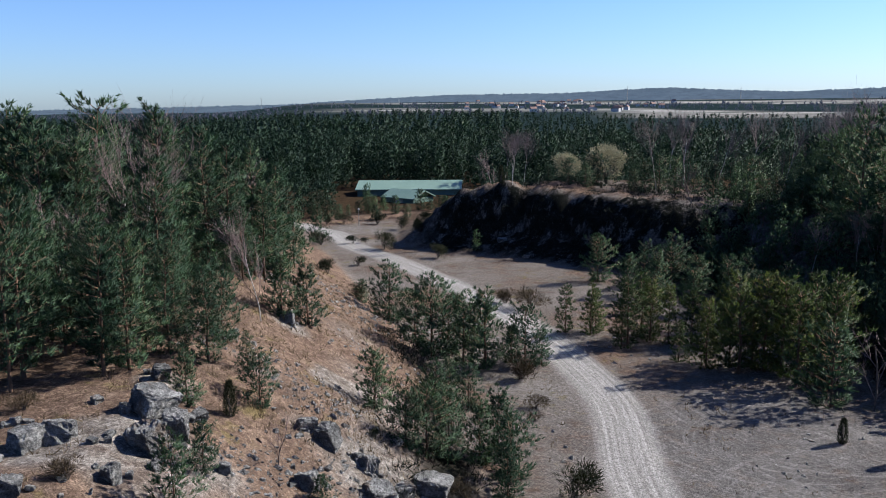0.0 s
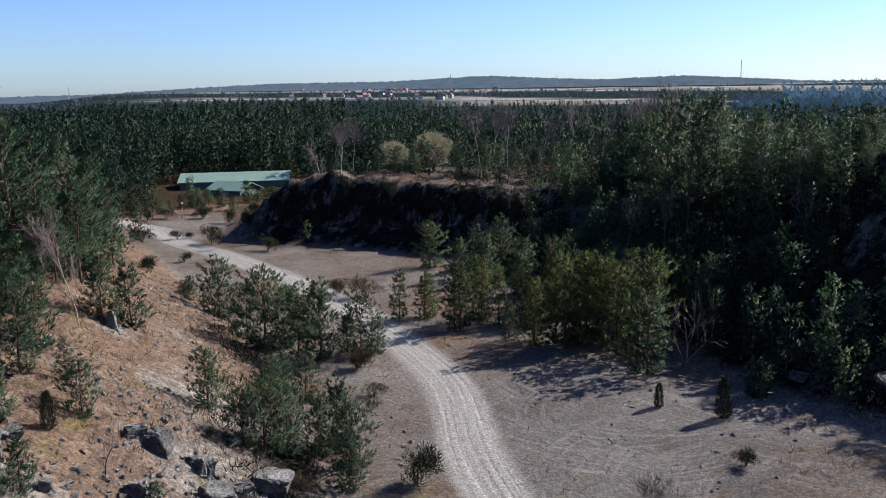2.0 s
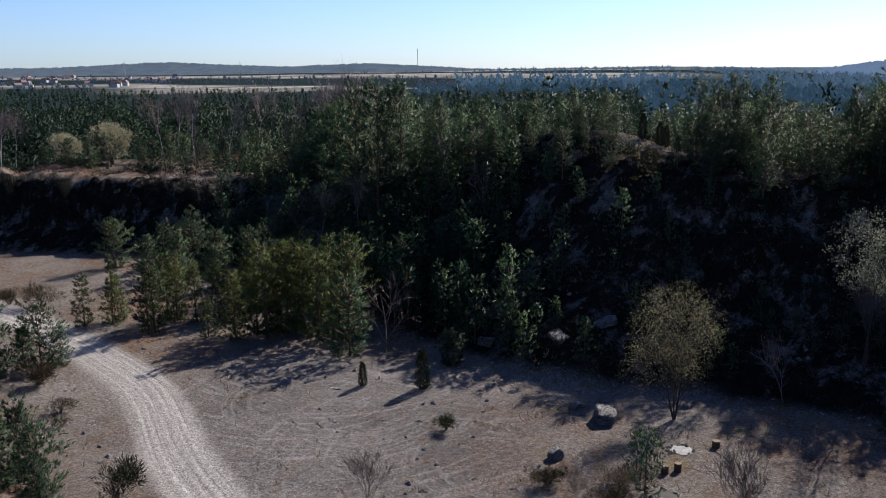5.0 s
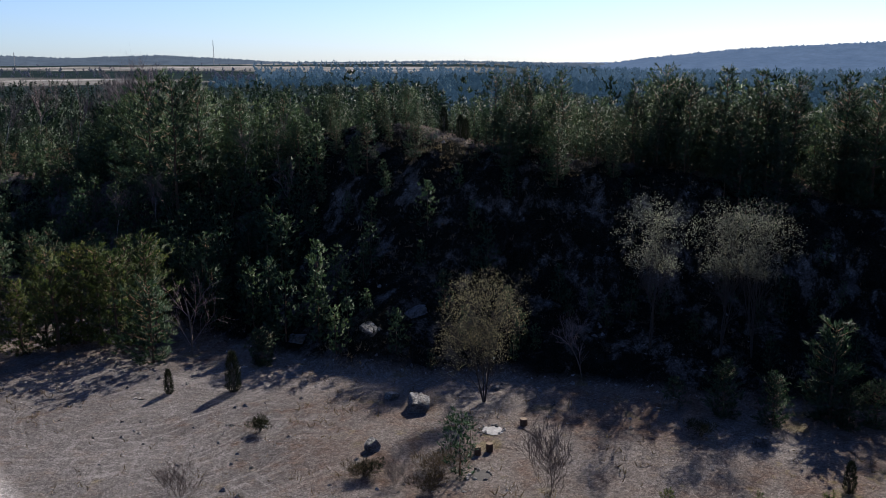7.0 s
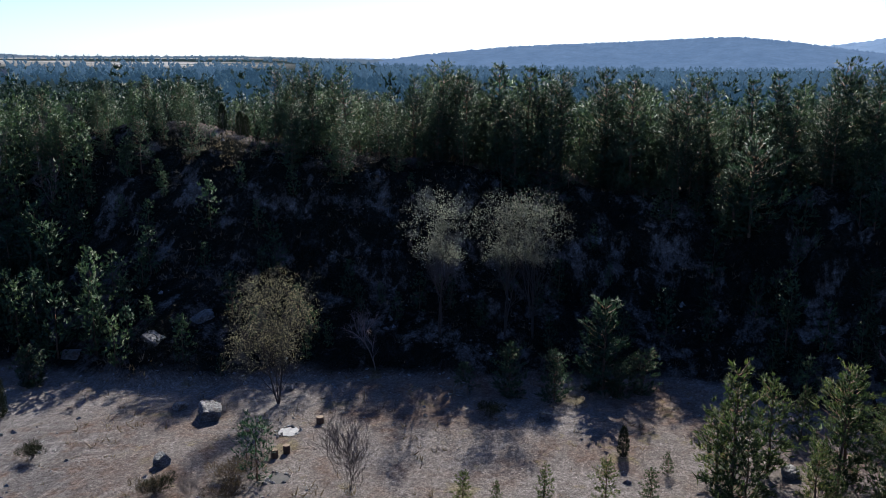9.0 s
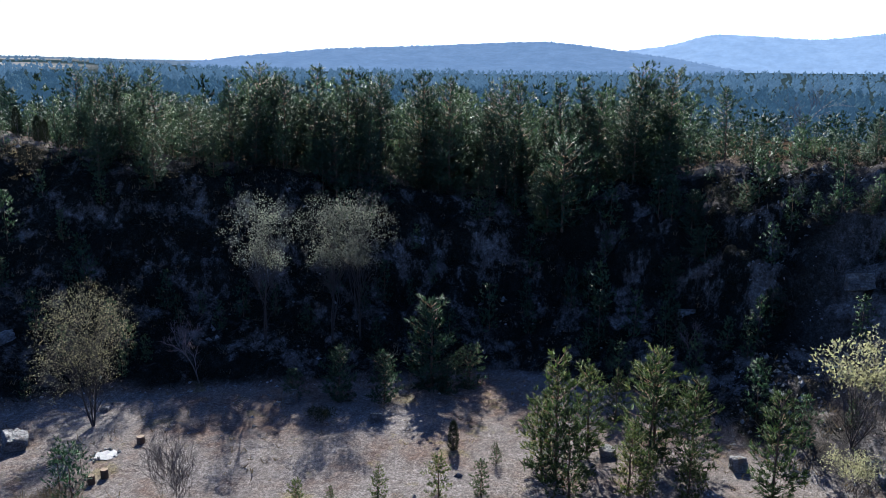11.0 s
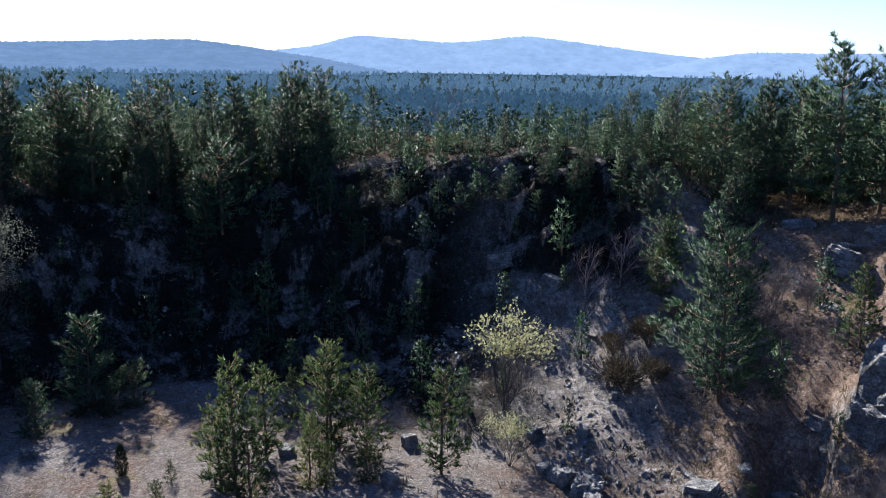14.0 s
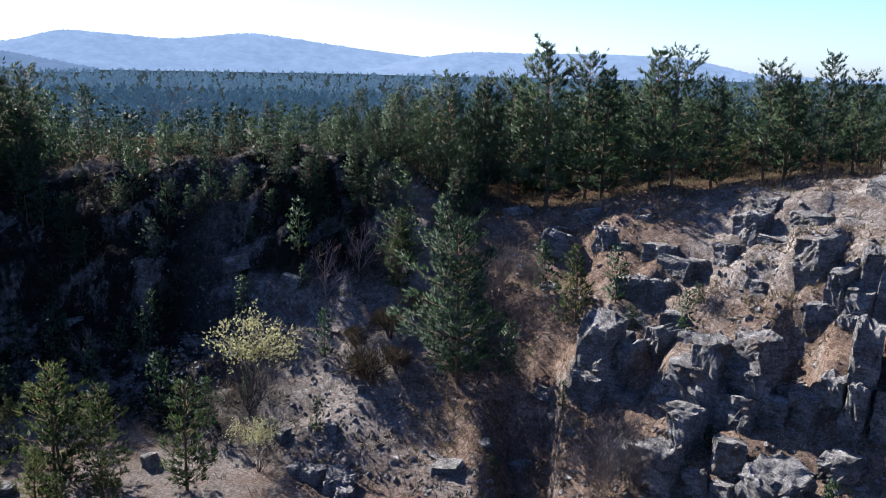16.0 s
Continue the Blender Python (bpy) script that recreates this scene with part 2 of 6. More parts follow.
EARTH = earth()
STONE = limestone()
OLDNEEDLE = leafage("old pine needles", (0.012, 0.027, 0.02), (0.029, 0.053, 0.036), (0.056, 0.084, 0.053), 0.12, 0.2, 0.04)
# Brush coloured near black: the shade on the quarry faces is put in.
SCRUB = leafage("shade-darkened scrub", (0.006, 0.01, 0.007), (0.014, 0.019, 0.013), (0.04, 0.04, 0.026), 0.25, 0.1)
NEEDLE = leafage("pine needles", (0.02, 0.044, 0.028), (0.05, 0.092, 0.054), (0.13, 0.18, 0.085), 0.2, 0.3, 0.08)
YOUNG = leafage("young pine needles", (0.03, 0.05, 0.024), (0.075, 0.105, 0.036), (0.22, 0.215, 0.055), 0.3, 0.4)
JUNIPER = leafage("juniper needles", (0.018, 0.025, 0.014), (0.035, 0.04, 0.022), (0.075, 0.07, 0.035), 0.3, 0.15)
RUSSET = leafage("dry russet twigs", (0.05, 0.037, 0.025), (0.105, 0.076, 0.047), (0.2, 0.148, 0.083), 0.4, 0.15)
STRAW = leafage("dry grass blades", (0.11, 0.075, 0.048), (0.21, 0.15, 0.10), (0.36, 0.27, 0.18), 0.3, 0.25)
CATKIN = leafage("willow catkins", (0.36, 0.31, 0.18), (0.62, 0.55, 0.33), (0.92, 0.84, 0.56), 0.3, 0.4)
BUDS = leafage("greyish leaf buds", (0.1, 0.1, 0.095), (0.2, 0.19, 0.17), (0.5, 0.46, 0.36), 0.3, 0.4)
BLOOM = leafage("cream blossom", (0.3, 0.25, 0.17), (0.48, 0.41, 0.29), (0.7, 0.62, 0.46), 0.5, 0.3)
WILLOWBUD = leafage("yellowish willow buds", (0.075, 0.066, 0.054), (0.15, 0.128, 0.095), (0.6, 0.5, 0.3), 0.5, 0.4)
BARK = plain("pine bark", (0.07, 0.045, 0.03), (0.20, 0.12, 0.075), 0.3)
GREYBARK = plain("grey bark", (0.09, 0.075, 0.065), (0.24, 0.2, 0.18), 0.3)
# Darker than GREYBARK: puts the cliff foot's shade on the budding trees' trunks.
DARKBARK = plain("dark twigs", (0.03, 0.026, 0.024), (0.09, 0.075, 0.068), 0.3)
BIRCH = plain("birch bark", (0.30, 0.27, 0.25), (0.68, 0.65, 0.62), 0.4)
TWIGS = plain("reddish-grey bare twigs", (0.16, 0.11, 0.105), (0.36, 0.27, 0.26), 0.5)
# ---- the lie of the land ----
def lattice(seed):
    return np.random.RandomState(seed).rand(256, 256)


LAT = [lattice(s) for s in range(8)]


def vnoise(x, y, n=0):
    """Smooth value noise, -1 to 1, over a unit lattice."""
    x, y = np.asarray(x, float), np.asarray(y, float)
    xi, yi = np.floor(x).astype(int), np.floor(y).astype(int)
    fx, fy = x - xi, y - yi
    fx, fy = fx * fx * (3 - 2 * fx), fy * fy * (3 - 2 * fy)
    g = LAT[n % 8]
    a, b = g[xi & 255, yi & 255], g[(xi + 1) & 255, yi & 255]
    c, d = g[xi & 255, (yi + 1) & 255], g[(xi + 1) & 255, (yi + 1) & 255]
    return 2 * ((a * (1 - fx) + b * fx) * (1 - fy) + (c * (1 - fx) + d * fx) * fy) - 1


def fbm(x, y, size, octaves=4, n=0):
    total, amp, norm = 0, 1.0, 0
    for o in range(octaves):
        total = total + amp * vnoise(np.asarray(x) / size * 2**o + 17.3 * o, np.asarray(y) / size * 2**o - 9.1 * o, n + o)
        norm += amp
        amp *= 0.5
    return total / norm


def smooth(a, b, v):
    u = np.clip((v - a) / (b - a), 0, 1)
    return u * u * (3 - 2 * u)


# foot of the quarry's sides, clockwise: x, y, height of the rim, width of the side, steepness (0 slope, 1 scree and cliff)
FOOT_WEST = [(4, -30, 9, 17, 0), (3.5, 20, 9, 17, 0), (2.5, 47, 9, 17, 0), (0, 66, 9.5, 18, 0), (-3, 80, 9, 16, 0), (-10, 101, 7.5, 12, 0), (-17, 125, 3, 8, 0), (-27, 150, 0.4, 8, 0)]
FOOT_NORTH = [(-9, 165, 0.4, 8, 0), (-8, 136, 4, 6, 0.7), (-1, 126, 10.5, 9, 1), (8, 122, 9.3, 10, 1), (17, 114, 8.6, 10, 1), (29, 100, 8.6, 14, 0.8), (34, 82, 10, 17, 0.5), (33.7, 59.7, 16, 23, 0.55)]
FOOT_EAST = [(36.2, 46.6, 17.6, 24, 0.45), (43.7, 37.1, 15.4, 20, 0.6), (48.4, 29.4, 13.4, 19, 0.9), (52.4, 21, 12.0, 18, 1), (57, 13, 11.4, 17, 1), (55, 5, 12.8, 18, 1), (49, -3, 14.2, 24, 0.9), (43, -9, 14.8, 27, 0.8)]
FOOT_SOUTH = [(39, -14, 13.2, 25, 0.5), (33, -17, 12.6, 27, 0.35), (27, -19, 13.6, 28, 0.35), (22, -22, 15, 28, 0.4), (14, -27, 17, 26, 0.5), (4, -36, 17, 20, 1)]
FOOT = np.array(FOOT_WEST + FOOT_NORTH + FOOT_EAST + FOOT_SOUTH, float)


# rock ledges of the southern face: x, y, width, height
LEDGE_UPPER = [(43.6, -33.3, 2.1, 1.9), (41.7, -34.3, 1.7, 1.6), (40.2, -35.4, 1.4, 1.9), (40.1, -36.9, 1.6, 2.1), (41.0, -39.1, 1.9, 1.5), (37.7, -38.9, 2.0, 1.7), (47.7, -31.5, 1.4, 1.6), (46.2, -32.1, 1.2, 1.2), (52.8, -31.2, 2.1, 1.3), (41.6, -31.9, 1.6, 1.7), (42.5, -30.4, 1.8, 1.5), (36.8, -34.6, 1.5, 1.5), (38.0, -31.6, 1.6, 1.6)]
LEDGE_LOWER = [(38.5, -24.8, 1.7, 4.7), (37.6, -26.1, 1.8, 4.0), (38.3, -28.6, 1.9, 1.8), (33.5, -27.3, 1.7, 5.1), (32.8, -28.4, 1.5, 4.3), (31.1, -28.9, 1.5, 5.0), (38.9, -31.0, 1.2, 1.5), (29.2, -30.2, 2.7, 1.9)]
LEDGE_SOUTH = [(33.5, -35.3, 1.7, 4.0), (31.7, -34.4, 1.0, 2.7), (30.6, -35.0, 1.9, 3.7), (29.5, -36.0, 1.9, 4.4), (27.2, -32.1, 1.9, 4.6), (26.0, -33.1, 2.1, 4.7), (30.5, -23.5, 1.5, 2.1), (31.4, -25.5, 1.2, 1.9)]


def terraces(x, y):
    """How far the ground behind the ledges stands above the plain slope."""
    up = np.zeros(np.shape(x))
    ux, uy = math.sin(math.radians(143)), math.cos(math.radians(143))
    for a, b, w, h in LEDGE_UPPER + LEDGE_LOWER + LEDGE_SOUTH:
        back, side = (x - a) * ux + (y - b) * uy, np.abs((x - a) * uy - (y - b) * ux)
        lift = 0.42 * h * smooth(0.4, 1.3, back) * (1 - smooth(1.0 + 0.2 * h, 2.6 + 1.1 * h, back)) * (1 - smooth(0.45 * w, 0.8 * w + 0.9, side))
        up = np.maximum(up, lift)
    return up


def quarry(x, y):
    """Distance outside the quarry floor (minus: inside), and the rim's height, the side's width and its steepness there."""
    x, y = np.asarray(x, float), np.asarray(y, float)
    best = np.full(x.shape, 1e9)
    ds, tabs, inside = [], [], np.zeros(x.shape, bool)
    for a, b in zip(FOOT, np.roll(FOOT, -1, 0)):
        ex, ey = b[0] - a[0], b[1] - a[1]
        u = np.clip(((x - a[0]) * ex + (y - a[1]) * ey) / (ex * ex + ey * ey), 0, 1)
        d = np.hypot(x - a[0] - u * ex, y - a[1] - u * ey)
        best = np.minimum(best, d)
        ds.append(d)
        tabs.append([a[k] + u * (b[k] - a[k]) for k in (2, 3, 4)])
        cross = (a[1] > y) != (b[1] > y)
        if ey:
            inside ^= cross & (x < (y - a[1]) / ey * ex + a[0])
    wsum, out = 0, [0, 0, 0]
    for d, tab in zip(ds, tabs):
        w = np.exp(-np.minimum((d - best) / (1.2 + 0.06 * best), 60))
        wsum = wsum + w
        out = [o + w * v for o, v in zip(out, tab)]
    return np.where(inside, -best, best), out[0] / wsum, out[1] / wsum, out[2] / wsum


# how far the crest stands above or below the plain rim, by bearing
CREST = np.array([(30, 0), (36, 2.0), (40, 1.5), (45, -0.35), (47, -1.3), (53, -1.1), (61, -0.8), (68, -0.2), (73, -1.2), (80, -0.5), (87, 0.3), (91, 1.1), (98, 1.1), (102, 1.5), (109.5, 0), (113, -2.1), (119, -2.5), (125, -0.5), (132, 0.9), (135, 1.5), (141, 1.7), (160, 0)], float)


def height(x, y, fine=True):
    x, y = np.asarray(x, float), np.asarray(y, float)
    d0, rim, width, steep = quarry(x, y)
    r = np.hypot(x, y)
    rim = rim + np.interp(np.degrees(np.arctan2(x, y)), CREST[:, 0], CREST[:, 1], 0, 0)
    d = d0 + 1.6 * fbm(x, y, 9, 3, 1) * smooth(-1, 3, d0) * np.clip(steep + 0.35, 0, 1)
    u = np.clip(d / width, 0, 1)
    slope = u * u * (3 - 2 * u) * 0.35 + u * 0.65
    crag = np.where(u < 0.5, 0.3 * u / 0.5, 0.3 + 0.7 * (1 - (1 - np.clip((u - 0.5) / 0.5, 0, 1)) ** 1.6))
    ledges = crag + 0.035 * np.sin(crag * 26 + 3 * fbm(x, y, 12, 2, 3)) * smooth(0.3, 0.5, crag) * (1 - smooth(0.9, 1.0, crag))
    z = rim * (slope * (1 - steep) + ledges * steep)
    over = d - width
    az = np.degrees(np.arctan2(x, y))
    z = z - 3.2 * smooth(115.3, 118.5, az) * (1 - smooth(120.8, 121.7, az)) * smooth(35, 38.5, r) * (1 - smooth(46.5, 52, r))
    brow = smooth(82, 88, az) * (1 - smooth(106, 112, az))
    z = z * (1 - smooth(35 - 31 * brow, 150 - 70 * brow, over)) + smooth(0, 20, over) * (1 - smooth(60, 150, over)) * 0.9 * fbm(x, y, 22, 3, 2)
    z = z + smooth(450, 3700, r) * 32 * smooth(-15, -8, az) * (1 - smooth(46, 60, az))
    z = z - 12 * smooth(160, 500, r) * smooth(45, 80, az)
    z = z + fbm(x, y, 300, 3, 4) * 3 * smooth(300, 1200, r)
    if fine:
        z = z + terraces(x, y)
        side = smooth(0, 0.08, u) * (1 - 0.6 * smooth(0.0, 12, over)) * (1 - smooth(30, 120, over))
        z = z + side * (0.35 + 0.5 * steep) * fbm(x, y, 3.2, 4, 5)
        rid = 1 - np.abs(fbm(x, y, 4.5, 4, 6)) * 2
        z = z + side * steep * (rid - 0.4) * 0.9 * smooth(0.25, 0.55, u)
        crags = side * smooth(0.3, 0.6, u) * smooth(0.45, 0.9, steep)
        crags = np.maximum(crags, smooth(116, 124, az) * (1 - smooth(2, 9, over)) * smooth(0.02, 0.12, u))
        wx, wy = x + 0.9 * fbm(x, y, 5, 2, 0), y + 0.9 * fbm(x, y, 5, 2, 3)
        for size, rise in ((2.6, 1.3), (1.1, 0.55)):
            cell = LAT[4][np.floor((wx + 0.35 * wy) / size).astype(int) & 255, np.floor((wy - 0.35 * wx) / (size * 1.5)).astype(int) & 255]
            z = z + crags * rise * (cell - 0.5) * np.where(az > 112, 0.3, 1.0) * (1 - 0.8 * smooth(0.8, 1.0, u))
        z = z + 0.10 * fbm(x, y, 5, 3, 7) * (1 - side) * (1 - smooth(150, 400, r)) + (0.03 + 0.10 * side) * fbm(x, y, 1.1, 3, 2)
    return z


def ground_z(x, y):
    return float(height(np.array([x]), np.array([y]))[0])


# the track's centre line
TRACK = np.array([(17, 8), (12.6, 28), (11.2, 45), (12.4, 59.5), (11, 70.5), (9, 79.5), (4.6, 93.5), (-6, 117.5), (-15, 134), (-20, 148), (-31, 158), (-48, 166)], float)


def track(x, y):
    """Metres across from the track's middle, metres along it."""
    x, y = np.asarray(x, float), np.asarray(y, float)
    best, across, along, run = np.full(x.shape, 1e9), np.zeros(x.shape), np.zeros(x.shape), 0.0
    pts = []
    for i in range(len(TRACK) - 1):
        p0, p1, p2, p3 = TRACK[max(i - 1, 0)], TRACK[i], TRACK[i + 1], TRACK[min(i + 2, len(TRACK) - 1)]
        for u in np.arange(0, 1, 0.2):
            pts.append(0.5 * (2 * p1 + (p2 - p0) * u + (2 * p0 - 5 * p1 + 4 * p2 - p3) * u**2 + (3 * p1 - p0 - 3 * p2 + p3) * u**3))
    pts.append(TRACK[-1])
    for a, b in zip(pts[:-1], pts[1:]):
        e = b - a
        ln = np.hypot(*e)
        u = np.clip(((x - a[0]) * e[0] + (y - a[1]) * e[1]) / (ln * ln), 0, 1)
        d = np.hypot(x - a[0] - u * e[0], y - a[1] - u * e[1])
        side = np.sign((x - a[0]) * e[1] - (y - a[1]) * e[0])
        near = d < best
        best, across, along = np.where(near, d, best), np.where(near, d * side, across), np.where(near, run + u * ln, along)
        run += ln
    return across, along

# ---- building helpers ----
def mesh(name, v, f, mats, mi=None, shade=False, normals=None):
    """A mesh from arrays of corners and of triangles or quads, with normals of its own if given."""
    v, f = np.asarray(v, np.float32), np.asarray(f, np.int32)
    me = bpy.data.meshes.new(name)
    me.vertices.add(len(v))
    me.vertices.foreach_set("co", v.ravel())
    me.loops.add(f.size)
    me.loops.foreach_set("vertex_index", f.ravel())
    me.polygons.add(len(f))
    me.polygons.foreach_set("loop_start", np.arange(0, f.size, f.shape[1], dtype=np.int32))
    for m in mats if isinstance(mats, (list, tuple)) else [mats]:
        me.materials.append(m)
    if mi is not None:
        me.polygons.foreach_set("material_index", np.asarray(mi, np.int32))
    me.polygons.foreach_set("use_smooth", np.full(len(f), shade or normals is not None))
    if normals is not None:
        me.attributes.new("custom_normal", "FLOAT_VECTOR", "POINT").data.foreach_set("vector", np.asarray(normals, np.float32).ravel())
    me.update(calc_edges=True)
    return me


def piece(name, me, parent=None, label=""):
    ob = new(name, me)
    if parent is not None:
        ob.parent = parent
    if label:
        tagged(ob, label)
    return ob


def part(name, bm, material, parent, label=""):
    """Links a bmesh as one mesh object under a thing or a part."""
    me = bpy.data.meshes.new(name)
    bm.to_mesh(me)
    bm.free()
    me.materials.append(material)
    return piece(name, me, parent, label)


class Bits:
    """Gathers corners, triangles and material numbers."""

    def __init__(self):
        self.v, self.f, self.m, self.n = [], [], [], 0

    def add(self, v, f, m=0):
        v, f = np.asarray(v, float), np.asarray(f, int)
        self.v.append(v)
        self.f.append(f + self.n)
        self.m.append(np.full(len(f), m) if np.isscalar(m) else np.asarray(m))
        self.n += len(v)

    def done(self):
        return np.concatenate(self.v), np.concatenate(self.f), np.concatenate(self.m)


def tube(points, radii, sides=6):
    """A tapered tube along points, as triangles."""
    p = np.asarray(points, float)
    t = np.gradient(p, axis=0)
    t /= np.linalg.norm(t, axis=1)[:, None] + 1e-9
    ref = np.where(np.abs(t[:, 2:3]) > 0.9, [[1.0, 0, 0]], [[0, 0, 1.0]])
    a = np.cross(t, ref)
    a /= np.linalg.norm(a, axis=1)[:, None] + 1e-9
    b = np.cross(t, a)
    ang = np.arange(sides) * 2 * np.pi / sides
    v = p[:, None] + np.asarray(radii)[:, None, None] * (np.cos(ang)[None, :, None] * a[:, None] + np.sin(ang)[None, :, None] * b[:, None])
    i, j = np.meshgrid(np.arange(len(p) - 1), np.arange(sides), indexing="ij")
    q = [i * sides + j, i * sides + (j + 1) % sides, (i + 1) * sides + (j + 1) % sides, (i + 1) * sides + j]
    q = np.stack([k.ravel() for k in q], 1)
    return v.reshape(-1, 3), np.concatenate([q[:, [0, 1, 2]], q[:, [0, 2, 3]]])


def blades(rng, at, way, length, wide, spread, face=None):
    """One thin triangle at each place, along way with some spread, turned to face if given."""
    n = len(at)
    d = way + spread * rng.normal(size=(n, 3))
    d /= np.linalg.norm(d, axis=1)[:, None] + 1e-9
    s = np.cross(d, rng.normal(size=(n, 3)) if face is None else face + 0.35 * rng.normal(size=(n, 3)))
    s /= np.linalg.norm(s, axis=1)[:, None] + 1e-9
    ln, w = length * rng.uniform(0.7, 1.3, (n, 1)), wide * rng.uniform(0.7, 1.3, (n, 1))
    v = np.stack([at - s * w / 2, at + s * w / 2, at + d * ln], 1).reshape(-1, 3)
    return v, np.arange(3 * n).reshape(-1, 3)


# ---- ground ----
def ground_mesh():
    az = np.radians(np.concatenate([np.arange(-180, -34, 4.0), np.arange(-34, 148, 0.33), np.arange(148, 180, 4.0)]))
    r = [0.0, 8, 14, 19]
    while r[-1] < 185:
        r.append(r[-1] * 1.0095)
    while r[-1] < 4900:
        r.append(r[-1] * 1.07)
    r = np.array(r)
    A, R = np.meshgrid(az, r, indexing="ij")
    x, y = R * np.sin(A), R * np.cos(A)
    z = height(x, y)
    na, nr = A.shape
    v = np.stack([x, y, z], -1).reshape(-1, 3)
    i, j = np.meshgrid(np.arange(na), np.arange(nr - 1), indexing="ij")
    k = (i + 1) % na
    f = np.stack([i * nr + j, i * nr + j + 1, k * nr + j + 1, k * nr + j], -1).reshape(-1, 4)
    me = mesh("ground", v, f, EARTH, shade=True)
    x, y = v[:, 0], v[:, 1]
    d, rim, width, steep = quarry(x, y)
    azd, rr = np.degrees(np.arctan2(x, y)), np.hypot(x, y)
    u = d / width
    rock = smooth(0.02, 0.2, u) * (1 - smooth(0.98, 1.06, u)) * np.clip(steep * 1.25, 0, 1)
    rock = np.maximum(rock, 0.7 * smooth(-0.05, 0.15, u) * (1 - smooth(0.35, 0.6, u)) * smooth(0.0, 0.3, fbm(x, y, 10, 3, 3) + 0.1) * (y < 70))
    rock = rock * (1 - 0.75 * smooth(108, 116, azd))
    rock = np.maximum(rock, 0.5 * smooth(96, 116, azd) * (1 - smooth(0.5, 3.0, u)) * smooth(0.0, 0.1, u) * smooth(0.08, 0.4, fbm(x, y, 6, 3, 1)))
    rock = np.maximum(rock, smooth(129.5, 132, azd + 3 * fbm(x, y, 9, 3, 2)) * smooth(0.55, 0.7, u) * (1 - smooth(1.0, 1.2, u)))
    rock = np.maximum(rock, 0.9 * (x < 6) * (y < 54) * smooth(0.05, 0.2, u) * (1 - smooth(0.8, 1.0, u)) * smooth(0.08, 0.25, fbm(x, y, 6, 3, 6)))
    for a, b, w in ((-12.3, 33.0, 3.6), (-15.5, 31.0, 2.4), (-3.0, 41.2, 4.6), (0.5, 42.5, 3.0), (-11.2, 58.5, 1.6), (-13.5, 39.3, 1.6)):
        rock = np.maximum(rock, 0.95 * smooth(1.1, 0.5, np.hypot(x - a, y - b) / w + 0.45 * fbm(x, y, 2.2, 3, 4)))
    over = d - width
    litter = smooth(-1, 3, over) * (0.75 + 0.25 * smooth(3, 10, over))
    litter = litter * (1 - 0.85 * smooth(43.6, 44.4, azd) * (1 - smooth(47, 48, azd)) * (over < 8))
    top = (azd > -2) & (azd < 22) & (rr < 170)
    litter = np.where(top, litter * smooth(8, 30, over), litter)
    litter = np.where((azd < -4) & (rr < 100), smooth(3, 14, over + 3 * fbm(x, y, 7, 3, 1)), litter)
    litter = np.where(rr > 400, 1.0, litter)
    band = smooth(-0.1, 0.15, np.sin(rr / 210 + azd * 0.11) + 0.8 * fbm(x, y, 420, 3, 2))
    field = smooth(9, 15, azd) * (1 - smooth(44, 52, azd)) * smooth(1050, 1200, rr) * band
    field = np.maximum(field, 0.7 * smooth(-12, -2, azd) * (azd < 15) * smooth(1500, 1700, rr) * band)
    grassy = np.maximum(smooth(104, 114, azd) * smooth(0.04, 0.2, u), (azd < 10) * smooth(0.0, 0.15, u))
    col = np.stack([rock, litter, field, grassy], -1).astype(np.float32)
    me.attributes.new("cover", "FLOAT_COLOR", "POINT").data.foreach_set("color", col.ravel())
    # Mask of the faces lying in shade, darkened by colour in earth().
    face_shade = smooth(12, 30, azd) * (1 - smooth(94, 106, azd)) * smooth(0.0, 0.06, u) * (1 - smooth(0.97, 1.03, u))
    face_shade = np.maximum(face_shade, smooth(-4, 0, azd) * (azd < 20) * smooth(0.0, 0.1, u) * (1 - smooth(0.95, 1.0, u)))
    face_shade = np.maximum(face_shade, smooth(94, 100, azd) * (1 - smooth(107, 112, azd)) * smooth(0.5, 0.6, u) * (1 - smooth(0.97, 1.03, u)))
    me.attributes.new("face_shade", "FLOAT", "POINT").data.foreach_set("value", face_shade.astype(np.float32))
    across, along = track(x, y)
    yard = smooth(14, 5, np.hypot(x - 21, (y - 47) * 0.7) + 2.5 * fbm(x, y, 8, 3, 4)) + 0.8 * smooth(9, 4, np.hypot(x - 16, (y - 30) * 0.5)) + 0.2 * (d < -2) * smooth(80, 60, y)
    # 3.0 marks the distant ground that takes the painted haze tone.
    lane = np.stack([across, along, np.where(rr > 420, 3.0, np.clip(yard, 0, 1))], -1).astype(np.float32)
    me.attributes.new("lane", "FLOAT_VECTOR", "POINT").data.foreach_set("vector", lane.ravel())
    return me


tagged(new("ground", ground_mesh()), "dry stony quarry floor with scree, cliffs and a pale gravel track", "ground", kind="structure")


